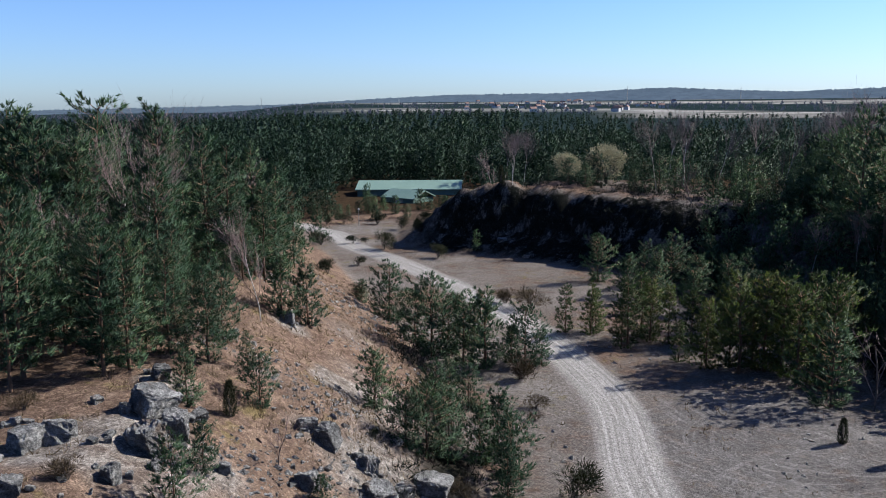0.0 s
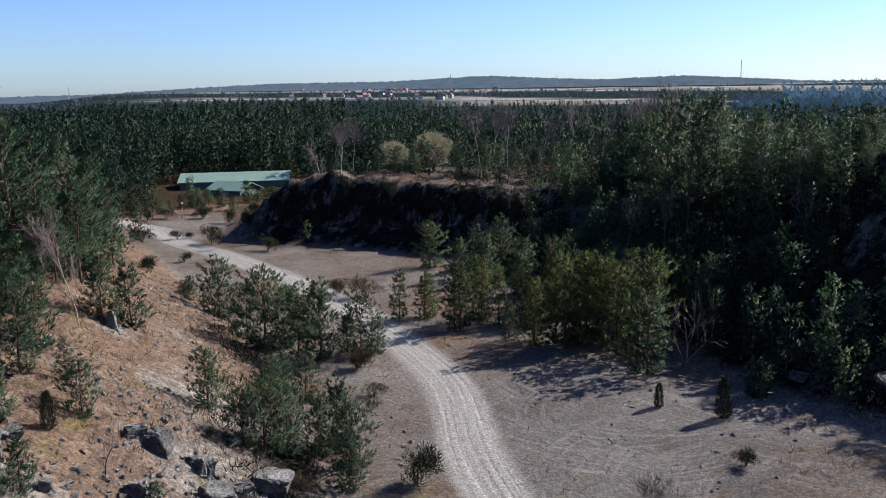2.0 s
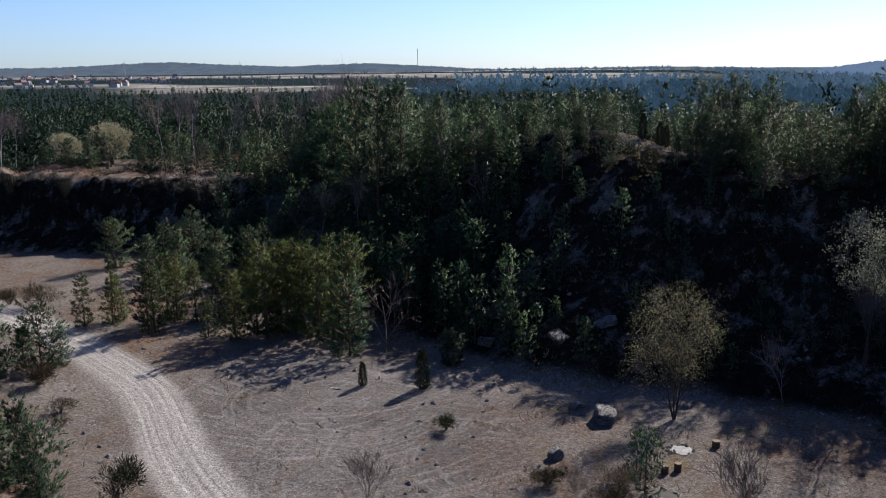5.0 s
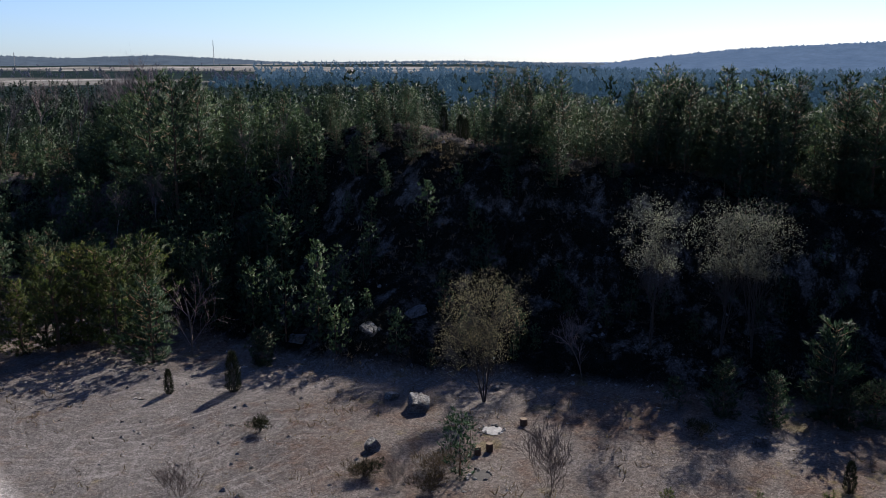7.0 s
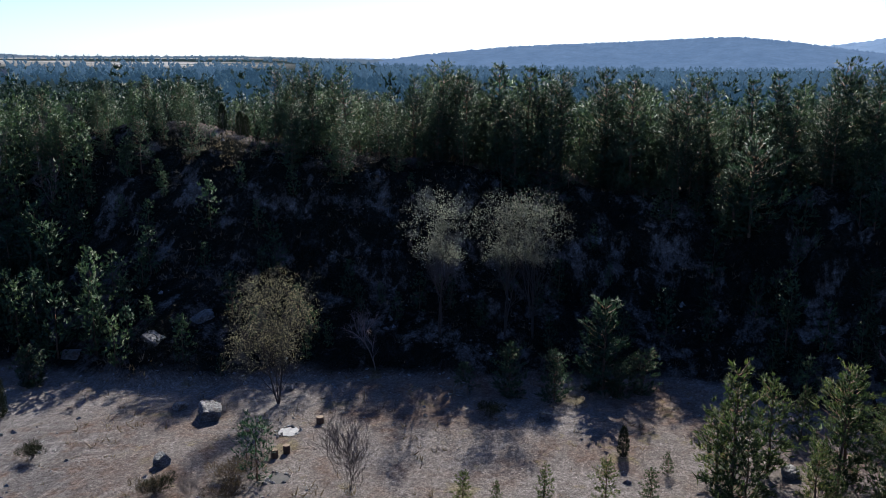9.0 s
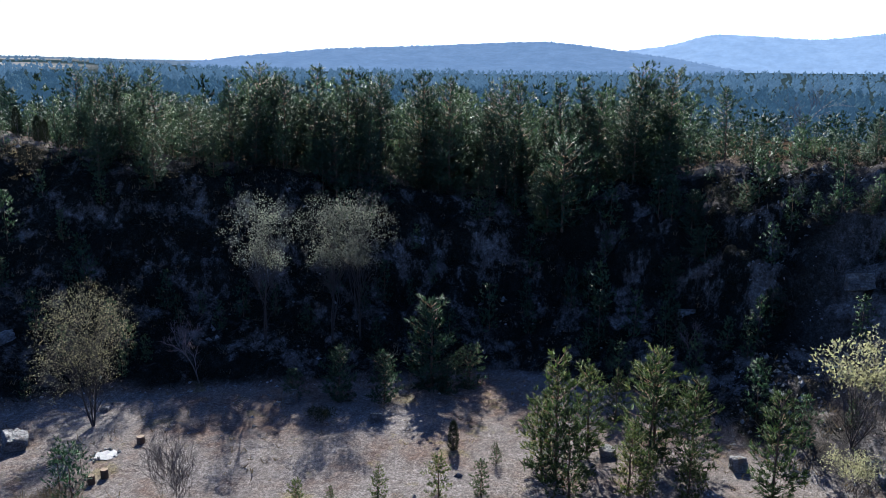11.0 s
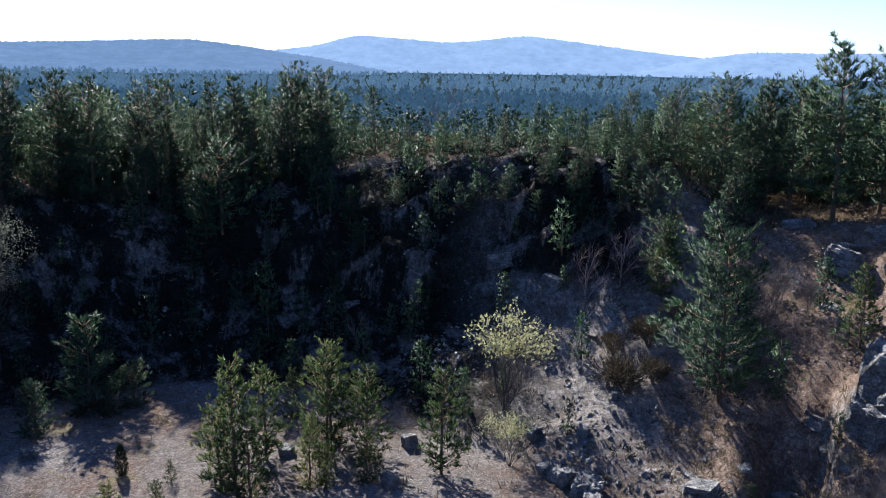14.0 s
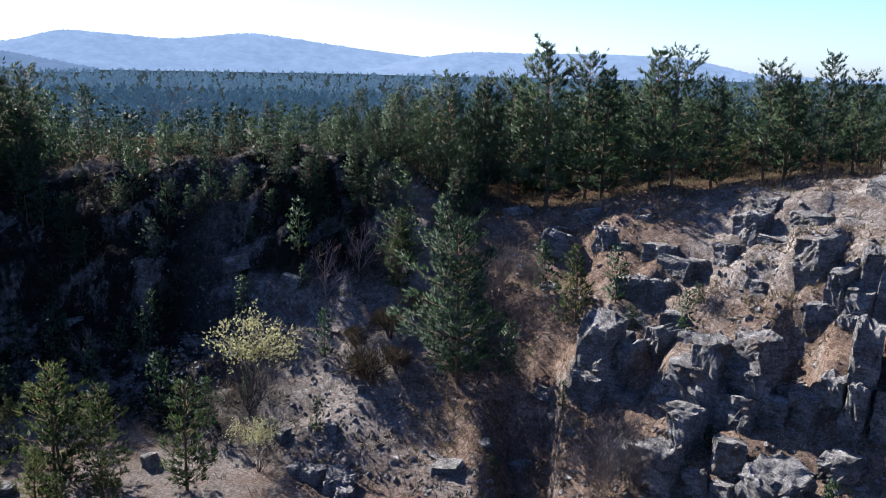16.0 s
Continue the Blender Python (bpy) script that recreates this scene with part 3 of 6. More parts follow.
def ridge(name, label, dist, deep, tops, material, base=-30, rough=1.0, seed=3):
    """A wooded ridge far off: bearings and rises in degrees along its crest, a rounded body behind."""
    rng = np.random.RandomState(seed)
    tops = np.array(tops, float)
    az = np.arange(tops[0, 0], tops[-1, 0], 0.04)
    el = np.interp(az, tops[:, 0], tops[:, 1])
    el = np.convolve(np.pad(el, 20, mode="edge"), np.ones(41) / 41, "valid")
    crest = EYE + dist * np.tan(np.radians(el))
    smooth_crest = crest
    crest = crest + rough * (fbm(az * 8, az * 0, 1.0, 3, seed) * 3 + rng.rand(len(az)) * 3.2 + 3.0 * (rng.rand(len(az)) > 0.8))
    rows = []
    a = np.radians(az)
    for s, q in ((-1.0, 0.0), (-0.75, 0.25), (-0.5, 0.52), (-0.25, 0.8), (-0.06, 0.97), (0.0, 1.0), (0.3, 0.8), (1.0, 0.0)):
        lumpy = 0 if q in (0.0, 1.0) else 0.05 * fbm(az * 0.5, az * 0 + 5 * q, 1.0, 2, seed + 1)
        R = dist + deep * s
        rows.append(np.stack([R * np.sin(a), R * np.cos(a), base + ((crest if q == 1.0 else smooth_crest) - base) * (q + lumpy)], -1))
    v = np.stack(rows, 1)
    na, nr = v.shape[:2]
    i, j = np.meshgrid(np.arange(na - 1), np.arange(nr - 1), indexing="ij")
    f = np.stack([i * nr + j, i * nr + j + 1, (i + 1) * nr + j + 1, (i + 1) * nr + j], -1).reshape(-1, 4)
    tagged(new(name, mesh(name, v.reshape(-1, 3), f, material, shade=True)), label, "hill", kind="structure")


# Painted haze: blue tints and glow, stronger on the farther woods.
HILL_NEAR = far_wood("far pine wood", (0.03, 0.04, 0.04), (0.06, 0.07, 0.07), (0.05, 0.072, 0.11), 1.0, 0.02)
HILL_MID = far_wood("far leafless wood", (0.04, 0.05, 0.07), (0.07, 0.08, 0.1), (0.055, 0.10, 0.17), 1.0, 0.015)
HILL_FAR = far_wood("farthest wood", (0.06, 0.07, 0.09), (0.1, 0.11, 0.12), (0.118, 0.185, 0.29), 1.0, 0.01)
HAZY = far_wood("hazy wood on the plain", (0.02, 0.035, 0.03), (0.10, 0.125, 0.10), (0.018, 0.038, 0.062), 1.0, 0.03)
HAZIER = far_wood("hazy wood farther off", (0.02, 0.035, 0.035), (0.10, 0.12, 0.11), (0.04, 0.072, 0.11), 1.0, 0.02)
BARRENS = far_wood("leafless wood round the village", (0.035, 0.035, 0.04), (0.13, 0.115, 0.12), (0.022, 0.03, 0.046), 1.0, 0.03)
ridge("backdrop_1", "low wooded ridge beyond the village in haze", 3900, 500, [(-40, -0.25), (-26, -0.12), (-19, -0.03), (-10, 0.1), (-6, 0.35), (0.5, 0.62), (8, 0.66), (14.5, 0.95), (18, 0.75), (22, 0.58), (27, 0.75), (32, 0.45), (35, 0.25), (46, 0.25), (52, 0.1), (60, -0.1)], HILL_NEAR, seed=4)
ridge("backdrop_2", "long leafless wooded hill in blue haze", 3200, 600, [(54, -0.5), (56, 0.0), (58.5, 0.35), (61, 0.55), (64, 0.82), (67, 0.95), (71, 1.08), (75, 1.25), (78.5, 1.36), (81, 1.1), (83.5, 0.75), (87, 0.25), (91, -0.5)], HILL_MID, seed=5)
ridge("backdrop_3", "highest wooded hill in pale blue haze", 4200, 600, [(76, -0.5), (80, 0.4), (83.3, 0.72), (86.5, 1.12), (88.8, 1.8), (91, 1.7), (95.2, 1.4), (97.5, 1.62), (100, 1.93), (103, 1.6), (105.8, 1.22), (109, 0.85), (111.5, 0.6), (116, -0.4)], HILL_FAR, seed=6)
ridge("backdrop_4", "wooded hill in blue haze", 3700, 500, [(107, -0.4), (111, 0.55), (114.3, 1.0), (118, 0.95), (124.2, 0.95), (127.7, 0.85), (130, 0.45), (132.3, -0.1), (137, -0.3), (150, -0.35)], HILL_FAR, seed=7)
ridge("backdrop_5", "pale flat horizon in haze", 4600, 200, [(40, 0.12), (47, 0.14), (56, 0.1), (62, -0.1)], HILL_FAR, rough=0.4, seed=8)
# ---- plants ----
def unit(v):
    return v / (np.linalg.norm(v, axis=-1, keepdims=True) + 1e-9)


def pine_parts(seed, h, full=0.96, tufts=17, per=6, tip=0.33, low=0.1, wide=0.3, broad=0.055, sides=6, step=0.56, boughs=True, whorl=(4, 7), core=200, power=0.62, bushy=0.46):
    """Trunk and crown of a pine h metres high: whorls of upswept boughs, each a pad of needle brushes, with gaps between the pads."""
    rng = np.random.RandomState(seed)
    bend = rng.normal(size=2) * 0.022 * h
    hs = np.linspace(0, h, 8)
    sway = rng.normal(size=(8, 2)) * 0.006 * h * (hs > 0)[:, None]
    line = np.stack([bend[0] * (hs / h) ** 2 + sway[:, 0], bend[1] * (hs / h) ** 2 + sway[:, 1], hs - 0.25 * (hs == 0)], 1)
    trunk = tube(line, (0.011 * h + 0.03) * (1 - 0.95 * hs / h), sides)
    crown, normals = Bits(), []

    def axis(z):
        return np.array([np.interp(z, hs, line[:, 0]), np.interp(z, hs, line[:, 1]), z])

    def reach(u):
        return wide * h * np.clip((u + 0.12) / 0.34, 0, 1) ** 0.6 * (1 - u) ** power + 0.025 * h

    def brush(at, way, n, length, width, spread):
        at, way, n = np.repeat(at, per, 0), np.repeat(way, per, 0), np.repeat(n, per, 0)
        v, f = blades(rng, at + 0.12 * length * rng.normal(size=at.shape), way, length, width, spread, n)
        t = v.reshape(-1, 3, 3)
        g = np.cross(t[:, 1] - t[:, 0], t[:, 2] - t[:, 0])
        back = (g * n).sum(1) < 0
        f[back] = f[back][:, ::-1]
        crown.add(v, f, 0)
        normals.append(np.repeat(unit(n + 0.35 * rng.normal(size=n.shape)), 3, 0))

    side_heavy = rng.rand() * 6.283
    z = low * h
    while z < 0.96 * h:
        u = (z - low * h) / (h * (1 - low))
        c = axis(z)
        n = rng.randint(*whorl) if u < 0.8 else 4
        tier, turn = rng.uniform(0.78, 1.15), rng.rand() * 6.283
        for k in range(n):
            if rng.rand() > full:
                continue
            a = turn + 6.283 * k / n + rng.normal() * 0.28
            ln = reach(u) * tier * rng.uniform(0.55, 1.15) * (1 + 0.16 * math.cos(a - side_heavy))
            rise = 0.02 + 0.8 * u**1.4 + rng.normal() * 0.13
            out, across = np.array([math.cos(a), math.sin(a), 0]), np.array([-math.sin(a), math.cos(a), 0])
            s = np.array([0, 0.5, 0.95])[:, None]
            if boughs:
                bv, bf = tube(c + ln * (s * out + (rise * s + 0.22 * s**2) * [0, 0, 1]), [0.02 * h / 8 + 0.008, 0.012, 0.005], 3)
                crown.add(bv, bf, 1)
                normals.append(unit(bv - c - ln * 0.4 * out + [0, 0, 0.01]))
            m = max(3, int(round(tufts * (0.3 + 0.7 * ln / (wide * h)))))
            s = np.sqrt(rng.uniform(0.1, 1.0, m))[:, None]
            off = rng.uniform(-1, 1, (m, 1)) * bushy * ln * np.sqrt(np.clip(1.12 - s, 0, 1))
            at = c + ln * (s * out + (rise * s + 0.22 * s**2) * [0, 0, 1]) + off * across + rng.normal(size=(m, 3)) * [0.02, 0.02, 0.045] * ln
            way = unit(0.55 * out + [0, 0, 0.55 + 0.4 * u] + 1.6 * off / ln * across)
            hub = c + ln * (0.5 * out + (rise * 0.5 - 0.12) * np.array([0, 0, 1]))
            brush(at, way, unit(unit(at - hub) + 0.35 * out + [0, 0, 0.35]), tip * (0.75 + 0.25 * (1 - u)), broad, 0.5)
        z += step * (1 - 0.3 * u) * rng.uniform(0.85, 1.15)
    k = max(4, core // per)
    u, a = rng.rand(k) ** 1.2 * 0.85, rng.rand(k) * 6.283
    rad = reach(u) * np.sqrt(rng.rand(k)) * 0.5
    z = h * (low + u * (1 - low))
    at = np.stack([np.cos(a) * rad, np.sin(a) * rad, z], 1) + np.stack([np.interp(z, hs, line[:, 0]), np.interp(z, hs, line[:, 1]), 0 * z], 1)
    brush(at, np.stack([0.5 * np.cos(a), 0.5 * np.sin(a), 0.6 + 0 * a], 1), np.stack([np.cos(a), np.sin(a), 0.2 + 0 * a], 1), tip * 1.25, broad * 1.5, 0.7)
    brush(line[-1:] - [[0, 0, 0.5 * tip]], np.array([[0, 0, 1.0]]), np.array([[0, 0, 1.0]]), tip * 0.8, broad * 0.6, 0.3)
    return trunk, crown.done() + (np.concatenate(normals),)


def bare_parts(seed, h, spread=0.5, forks=4, stems=1, first=0.3, thin=1.0, levels=4, droop=0.0, splay=0.55):
    """A leafless tree: limbs that fork again and again; also the places of its twig ends."""
    rng = np.random.RandomState(seed)
    trunk, twigs, ends = Bits(), Bits(), []

    def grow(p, d, ln, r, level):
        r = max(r, 0.006)
        n = 4 if level < 2 else 2
        pts = [p]
        q, dd = p, d
        for _ in range(n):
            dd = dd + rng.normal(size=3) * 0.12 + [0, 0, 0.05 - droop * level * 0.1]
            dd = dd / np.linalg.norm(dd)
            q = q + dd * ln / n
            pts.append(q)
        pts = np.array(pts)
        tube_ = tube(pts, np.linspace(r, r * 0.55, n + 1), 6 if level == 0 else 3)
        (trunk if level == 0 else twigs).add(*tube_)
        if level >= levels:
            ends.append(pts[-1]), ends.append(pts[1])
            return
        for k in range(forks + (level > 0)):
            t = rng.uniform(first if level == 0 else 0.25, 1.0)
            i = min(n - 1, int(t * n))
            at = pts[i] + (pts[i + 1] - pts[i]) * (t * n - i)
            a = rng.rand() * 6.283
            side = np.cross(dd, [math.cos(a), math.sin(a), 0.3])
            side /= np.linalg.norm(side) + 1e-9
            nd = dd * (1 - spread) + side * spread + [0, 0, 0.12]
            grow(at, nd / np.linalg.norm(nd), ln * rng.uniform(0.42, 0.68), r * rng.uniform(0.35, 0.55), level + 1)
        ends.append(pts[-1])

    for s in range(stems):
        a = rng.rand() * 6.283
        lean = 0.08 if stems == 1 else rng.uniform(0.05, splay)
        d = np.array([math.cos(a) * lean, math.sin(a) * lean, 1.0])
        grow(np.array([0.0, 0, -0.2]), d / np.linalg.norm(d), h * (0.72 if stems == 1 else rng.uniform(0.45, 0.7)), thin * (0.012 * h + 0.015) / (1 if stems == 1 else 1.6), 0)
    return trunk.done(), twigs.done(), np.array(ends)


def bush_parts(seed, h, w, n=1300, column=False, length=0.24, wide=0.035):
    """A dense shrub: stems, and sprays that point up and out."""
    rng = np.random.RandomState(seed)
    stems = Bits()
    for k in range(7):
        a, t = rng.rand() * 6.283, rng.uniform(0.3, 0.9)
        top = np.array([math.cos(a) * w * 0.4 * t, math.sin(a) * w * 0.4 * t, h * rng.uniform(0.5, 0.85)])
        stems.add(*tube([[0, 0, -0.1], top * [0.4, 0.4, 0.5], top], [0.04, 0.025, 0.01], 4))
    heads = rng.normal(size=(9, 3)) * [w * 0.26, w * 0.26, 0] + [0, 0, 1] * rng.uniform(0.35, 0.8, (9, 1)) * h
    if column:
        z = rng.rand(n) ** 0.9
        rad = w * 0.5 * (0.35 + 0.65 * np.minimum(1, z / 0.15)) * np.sqrt(1.02 - z**2.2) * rng.uniform(0.5, 1.05, n)
        a = rng.rand(n) * 6.283
        at = np.stack([np.cos(a) * rad, np.sin(a) * rad, z * h], 1)
        way = np.stack([np.cos(a) * 0.35, np.sin(a) * 0.35, np.ones(n)], 1)
    else:
        k = rng.randint(0, 9, n)
        off = rng.normal(size=(n, 3))
        off /= np.linalg.norm(off, axis=1)[:, None]
        at = heads[k] + off * [w * 0.27, w * 0.27, h * 0.22] * rng.uniform(0.5, 1.1, (n, 1))
        at[:, 2] = np.clip(at[:, 2], 0.02, h)
        way = off * 0.8 + [0, 0, 0.6]
    return stems.done(), blades(rng, at, way, length, wide, 0.45)


def thing(name, label, category, parts, group=""):
    """An Empty with its parts: (name, mesh, label)."""
    ob = tagged(new(name), label, category, group)
    for n, me, *lab in parts:
        piece(n, me, ob, lab[0] if lab else "")
    return ob


def pine_thing(seed, h, label, needles, **kw):
    (tv, tf), (cv, cf, cm, cn) = pine_parts(seed, h, **kw)
    return thing("pine_tree", label, "pine tree", [("trunk", mesh("trunk", tv, tf, BARK, shade=True)), ("crown", mesh("crown", cv, cf, [needles, BARK], cm, normals=cn))])


def bare_thing(name, seed, h, label, bark, twig, category="bare tree", **kw):
    (tv, tf, _), (wv, wf, _), ends = bare_parts(seed, h, **kw)
    return thing(name, label, category, [("trunk", mesh("trunk", tv, tf, bark, shade=True)), ("branchwork", mesh("branchwork", wv, wf, twig))])


def bush_thing(name, seed, h, w, label, foliage, category="shrub", **kw):
    (sv, sf, _), (bv, bf) = bush_parts(seed, h, w, **kw)
    return thing(name, label, category, [("stems", mesh("stems", sv, sf, GREYBARK)), ("foliage", mesh("foliage", bv, bf, foliage))])


def stand(x, y, size=1.0, turn=0.0, sink=0.05, lean=0.0):
    """A pose on the ground, with a scale."""
    return pose(x, y, ground_z(x, y) - sink, lean, 0, turn) @ Matrix.Diagonal((size, size, size, 1))


def rock_mesh(seed, sx, sy, sz, cuts=13, lump=0.07, detail=4):
    """A rounded stone: a ball cut by planes, roughened."""
    rng = np.random.RandomState(seed)
    bm = bmesh.new()
    bmesh.ops.create_icosphere(bm, subdivisions=detail, radius=1.0)
    v = np.array([p.co for p in bm.verts])
    f = np.array([[q.index for q in p.verts] for p in bm.faces])
    bm.free()
    nrm = rng.normal(size=(cuts, 3))
    nrm[:6] = np.array([(1, 0, 0), (-1, 0, 0), (0, 1, 0), (0, -1, 0), (0, 0, 1), (0, 0, -1)]) + rng.normal(size=(6, 3)) * 0.18
    nrm /= np.linalg.norm(nrm, axis=1)[:, None]
    dist = rng.uniform(0.5, 0.68, cuts)
    k = (dist[None] / np.maximum(v @ nrm.T, 1e-3)).min(1)
    v = v * np.minimum(1, k)[:, None]
    q = v * 2.3 + seed * 3.7
    v = v * (1 + lump * (vnoise(q[:, 0] + q[:, 2], q[:, 1] - q[:, 2], 1) + 0.7 * vnoise(3 * q[:, 0] - q[:, 2], 3 * q[:, 1] + 2 * q[:, 2], 2) + 0.4 * vnoise(7 * q[:, 0] + 3 * q[:, 2], 7 * q[:, 1] - 5 * q[:, 2], 3)))[:, None]
    return mesh("boulder", v * [sx / 1.3, sy / 1.3, sz / 1.3], f, STONE)


def crag_mesh(seed, chip=0.2, rough=0.03, cuts=4):
    """A squared block broken along flat planes, with chipped corners, bedding seams and a rough skin."""
    rng = np.random.RandomState(seed)
    bm = bmesh.new()
    for sx in (-0.5, 0.5):
        for sy in (-0.5, 0.5):
            for sz in (-0.5, 0.5):
                c = np.array([sx, sy, sz]) * (1 + rng.uniform(-0.14, 0.14, 3))
                for k in range(3):
                    p = c.copy()
                    p[k] *= 1 - chip * rng.uniform(0.15, 2.2)
                    bm.verts.new(p)
    hull = bmesh.ops.convex_hull(bm, input=bm.verts)
    bmesh.ops.delete(bm, geom=list(set(hull["geom_interior"] + hull["geom_unused"])), context="VERTS")
    bmesh.ops.triangulate(bm, faces=bm.faces)
    bmesh.ops.subdivide_edges(bm, edges=bm.edges, cuts=cuts, use_grid_fill=True)
    bmesh.ops.triangulate(bm, faces=bm.faces)
    v = np.array([p.co for p in bm.verts])
    n = np.array([p.normal for p in bm.verts])
    f = np.array([[q.index for q in p.verts] for p in bm.faces])
    bm.free()
    q = v * 3.1 + seed * 2.3
    bulk = vnoise(q[:, 0] + q[:, 2], q[:, 1] - q[:, 2], 1) + 0.8 * vnoise(3 * q[:, 0] - q[:, 2], 3 * q[:, 1] + 2 * q[:, 2], 2)
    bed = np.abs(((v[:, 2] * 3.3 + 0.3 * vnoise(q[:, 0], q[:, 1], 4) + 0.17 * seed) % 1) - 0.5) < 0.09
    joint = np.abs(((v[:, 0] * 2.1 + v[:, 1] + 0.4 * vnoise(q[:, 2], q[:, 1], 5) + 0.31 * seed) % 1) - 0.5) < 0.05
    v = v + n * (rough * bulk - 0.045 * bed - 0.05 * joint)[:, None]
    return mesh("block", v, f, STONE)


def downhill(x, y):
    """Degrees by which a block is turned so that its face (its -y side) looks downhill."""
    e = 1.5
    h = height(np.array([x + e, x - e, x, x]), np.array([y, y, y + e, y - e]), False)
    return math.degrees(math.atan2(-(h[0] - h[1]), h[2] - h[3]))
# ---- woods ----
def jittered(x0, x1, y0, y1, step, seed):
    rng = np.random.RandomState(seed)
    x, y = np.meshgrid(np.arange(x0, x1, step), np.arange(y0, y1, step))
    return x.ravel() + rng.uniform(-0.45, 0.45, x.size) * step, y.ravel() + rng.uniform(-0.45, 0.45, x.size) * step


def light_pine(seed, h, stem=True, **kw):
    """A pine for the depth of the wood, trunk and crown in one; the trunk is left out where crowns hide it."""
    (tv, tf), (cv, cf, cm, cn) = pine_parts(seed, h, sides=4, **kw)
    b = Bits()
    if not stem:
        b.add(cv, cf, cm)
        return b.done() + (cn,)
    b.add(tv, tf, 1)
    b.add(cv, cf, cm)
    return b.done() + (np.concatenate([unit(tv * [1, 1, 0] + [0, 0, 0.001]), cn]),)


def clump_tree(seed, h, wide, clumps, big):
    """A tree some hundred metres off: a few ragged masses of foliage."""
    rng = np.random.RandomState(seed)
    b = Bits()
    eight = np.array([(0, 2, 4), (2, 1, 4), (1, 3, 4), (3, 0, 4), (2, 0, 5), (1, 2, 5), (3, 1, 5), (0, 3, 5)])
    star = np.array([(1, 0, 0), (-1, 0, 0), (0, 1, 0), (0, -1, 0), (0, 0, 1), (0, 0, -1)], float)
    for k in range(clumps):
        u = (k + rng.rand()) / clumps
        a = k * 2.4 + rng.rand()
        rad = wide * h * (1 - u) ** 0.5 * rng.uniform(0.2, 0.7)
        c = np.array([math.cos(a) * rad, math.sin(a) * rad, (0.2 + 0.7 * u) * h])
        s = big * h * (1.2 - 0.7 * u)
        b.add(c + (star * rng.uniform(0.75, 1.25, (6, 1)) + rng.normal(size=(6, 3)) * 0.15) * [s, s, s * 1.2], eight, 0)
    return b.done()


def joined(name, label, category, variants, spots, mats, kind="stuff"):
    """Many plants as one object: spots are x, y, z, size, turn, variant."""
    out, normals = Bits(), []
    spots = np.asarray(spots, float)
    for k, (v, f, m, *own) in enumerate(variants):
        s = spots[spots[:, 5] == k]
        if not len(s):
            continue
        c, n = np.cos(s[:, 4])[:, None], np.sin(s[:, 4])[:, None]
        x = (v[None, :, 0] * c - v[None, :, 1] * n) * s[:, 3:4] + s[:, 0:1]
        y = (v[None, :, 0] * n + v[None, :, 1] * c) * s[:, 3:4] + s[:, 1:2]
        z = v[None, :, 2] * s[:, 3:4] + s[:, 2:3]
        ff = f[None] + (np.arange(len(s)) * len(v))[:, None, None]
        out.add(np.stack([x, y, z], -1).reshape(-1, 3), ff.reshape(-1, f.shape[1]), np.tile(m, len(s)))
        for q in own:
            normals.append(np.stack([q[None, :, 0] * c - q[None, :, 1] * n, q[None, :, 0] * n + q[None, :, 1] * c, np.repeat(q[None, :, 2], len(s), 0)], -1).reshape(-1, 3))
    v, f, m = out.done()
    me = mesh(name, v, f, mats, m, normals=np.concatenate(normals) if normals else None)
    own = np.concatenate([np.repeat(np.random.RandomState(k).rand(int((spots[:, 5] == k).sum())), len(q[0])) for k, q in enumerate(variants)])
    me.attributes.new("tree", "FLOAT", "POINT").data.foreach_set("value", own.astype(np.float32))
    return tagged(new(name, me), label, category, kind=kind)


PINES = [pine_thing(10 + i, 8.0, "dark green pine with a dense tiered crown", NEEDLE, low=lo, wide=wd, full=fu, power=pw) for i, (lo, wd, fu, pw) in enumerate([(0.05, 0.33, 0.97, 0.6), (0.12, 0.29, 0.95, 0.66), (0.03, 0.38, 0.97, 0.75), (0.2, 0.32, 0.92, 0.48), (0.05, 0.28, 0.97, 0.62), (0.15, 0.36, 0.9, 0.46), (0.08, 0.26, 0.95, 0.75), (0.24, 0.3, 0.92, 0.5)])]
YOUNG_PINES = [pine_thing(30 + i, 5.0, "young yellowish-green pine on the quarry floor", YOUNG, low=lo, wide=wd, tufts=12, per=5, tip=0.27, broad=0.055, step=0.45, core=140, power=0.6) for i, (lo, wd) in enumerate([(0.03, 0.33), (0.08, 0.35), (0.02, 0.29), (0.1, 0.31)])]
DARK_PINES = [pine_thing(40 + i, 4.0, "dense dark green young pine with boughs to the ground", NEEDLE, low=0.02, wide=wd, tufts=13, per=5, tip=0.27, broad=0.055, step=0.38, core=200, power=0.55) for i, wd in enumerate([0.46, 0.37, 0.52, 0.41])]
BROAD_PINES = [pine_thing(46 + i, 9.0, "broad bushy green pine with a rounded crown", NEEDLE, low=0.1, wide=wd, tufts=34, per=6, core=600, power=0.5, full=0.9) for i, wd in enumerate([0.35, 0.31])]
planted = set()


def plant(kinds, x, y, h, turn, base, group="", label="", sink=0.1, lean=0.0, k=None):
    """Stands a tree of one of the kinds, made base metres high, at x, y with height h. The first of each kind is the model itself."""
    ob = kinds[int(abs(x * 7 + y * 13)) % len(kinds)] if k is None else kinds[k]
    m = stand(x, y, h / base, turn, sink, lean)
    if ob not in planted:
        planted.add(ob)
        ob.matrix_world = m
    else:
        ob = copy_thing(ob, m)
        ob.scale = m.to_scale()
    return tagged(ob, label, group=group)


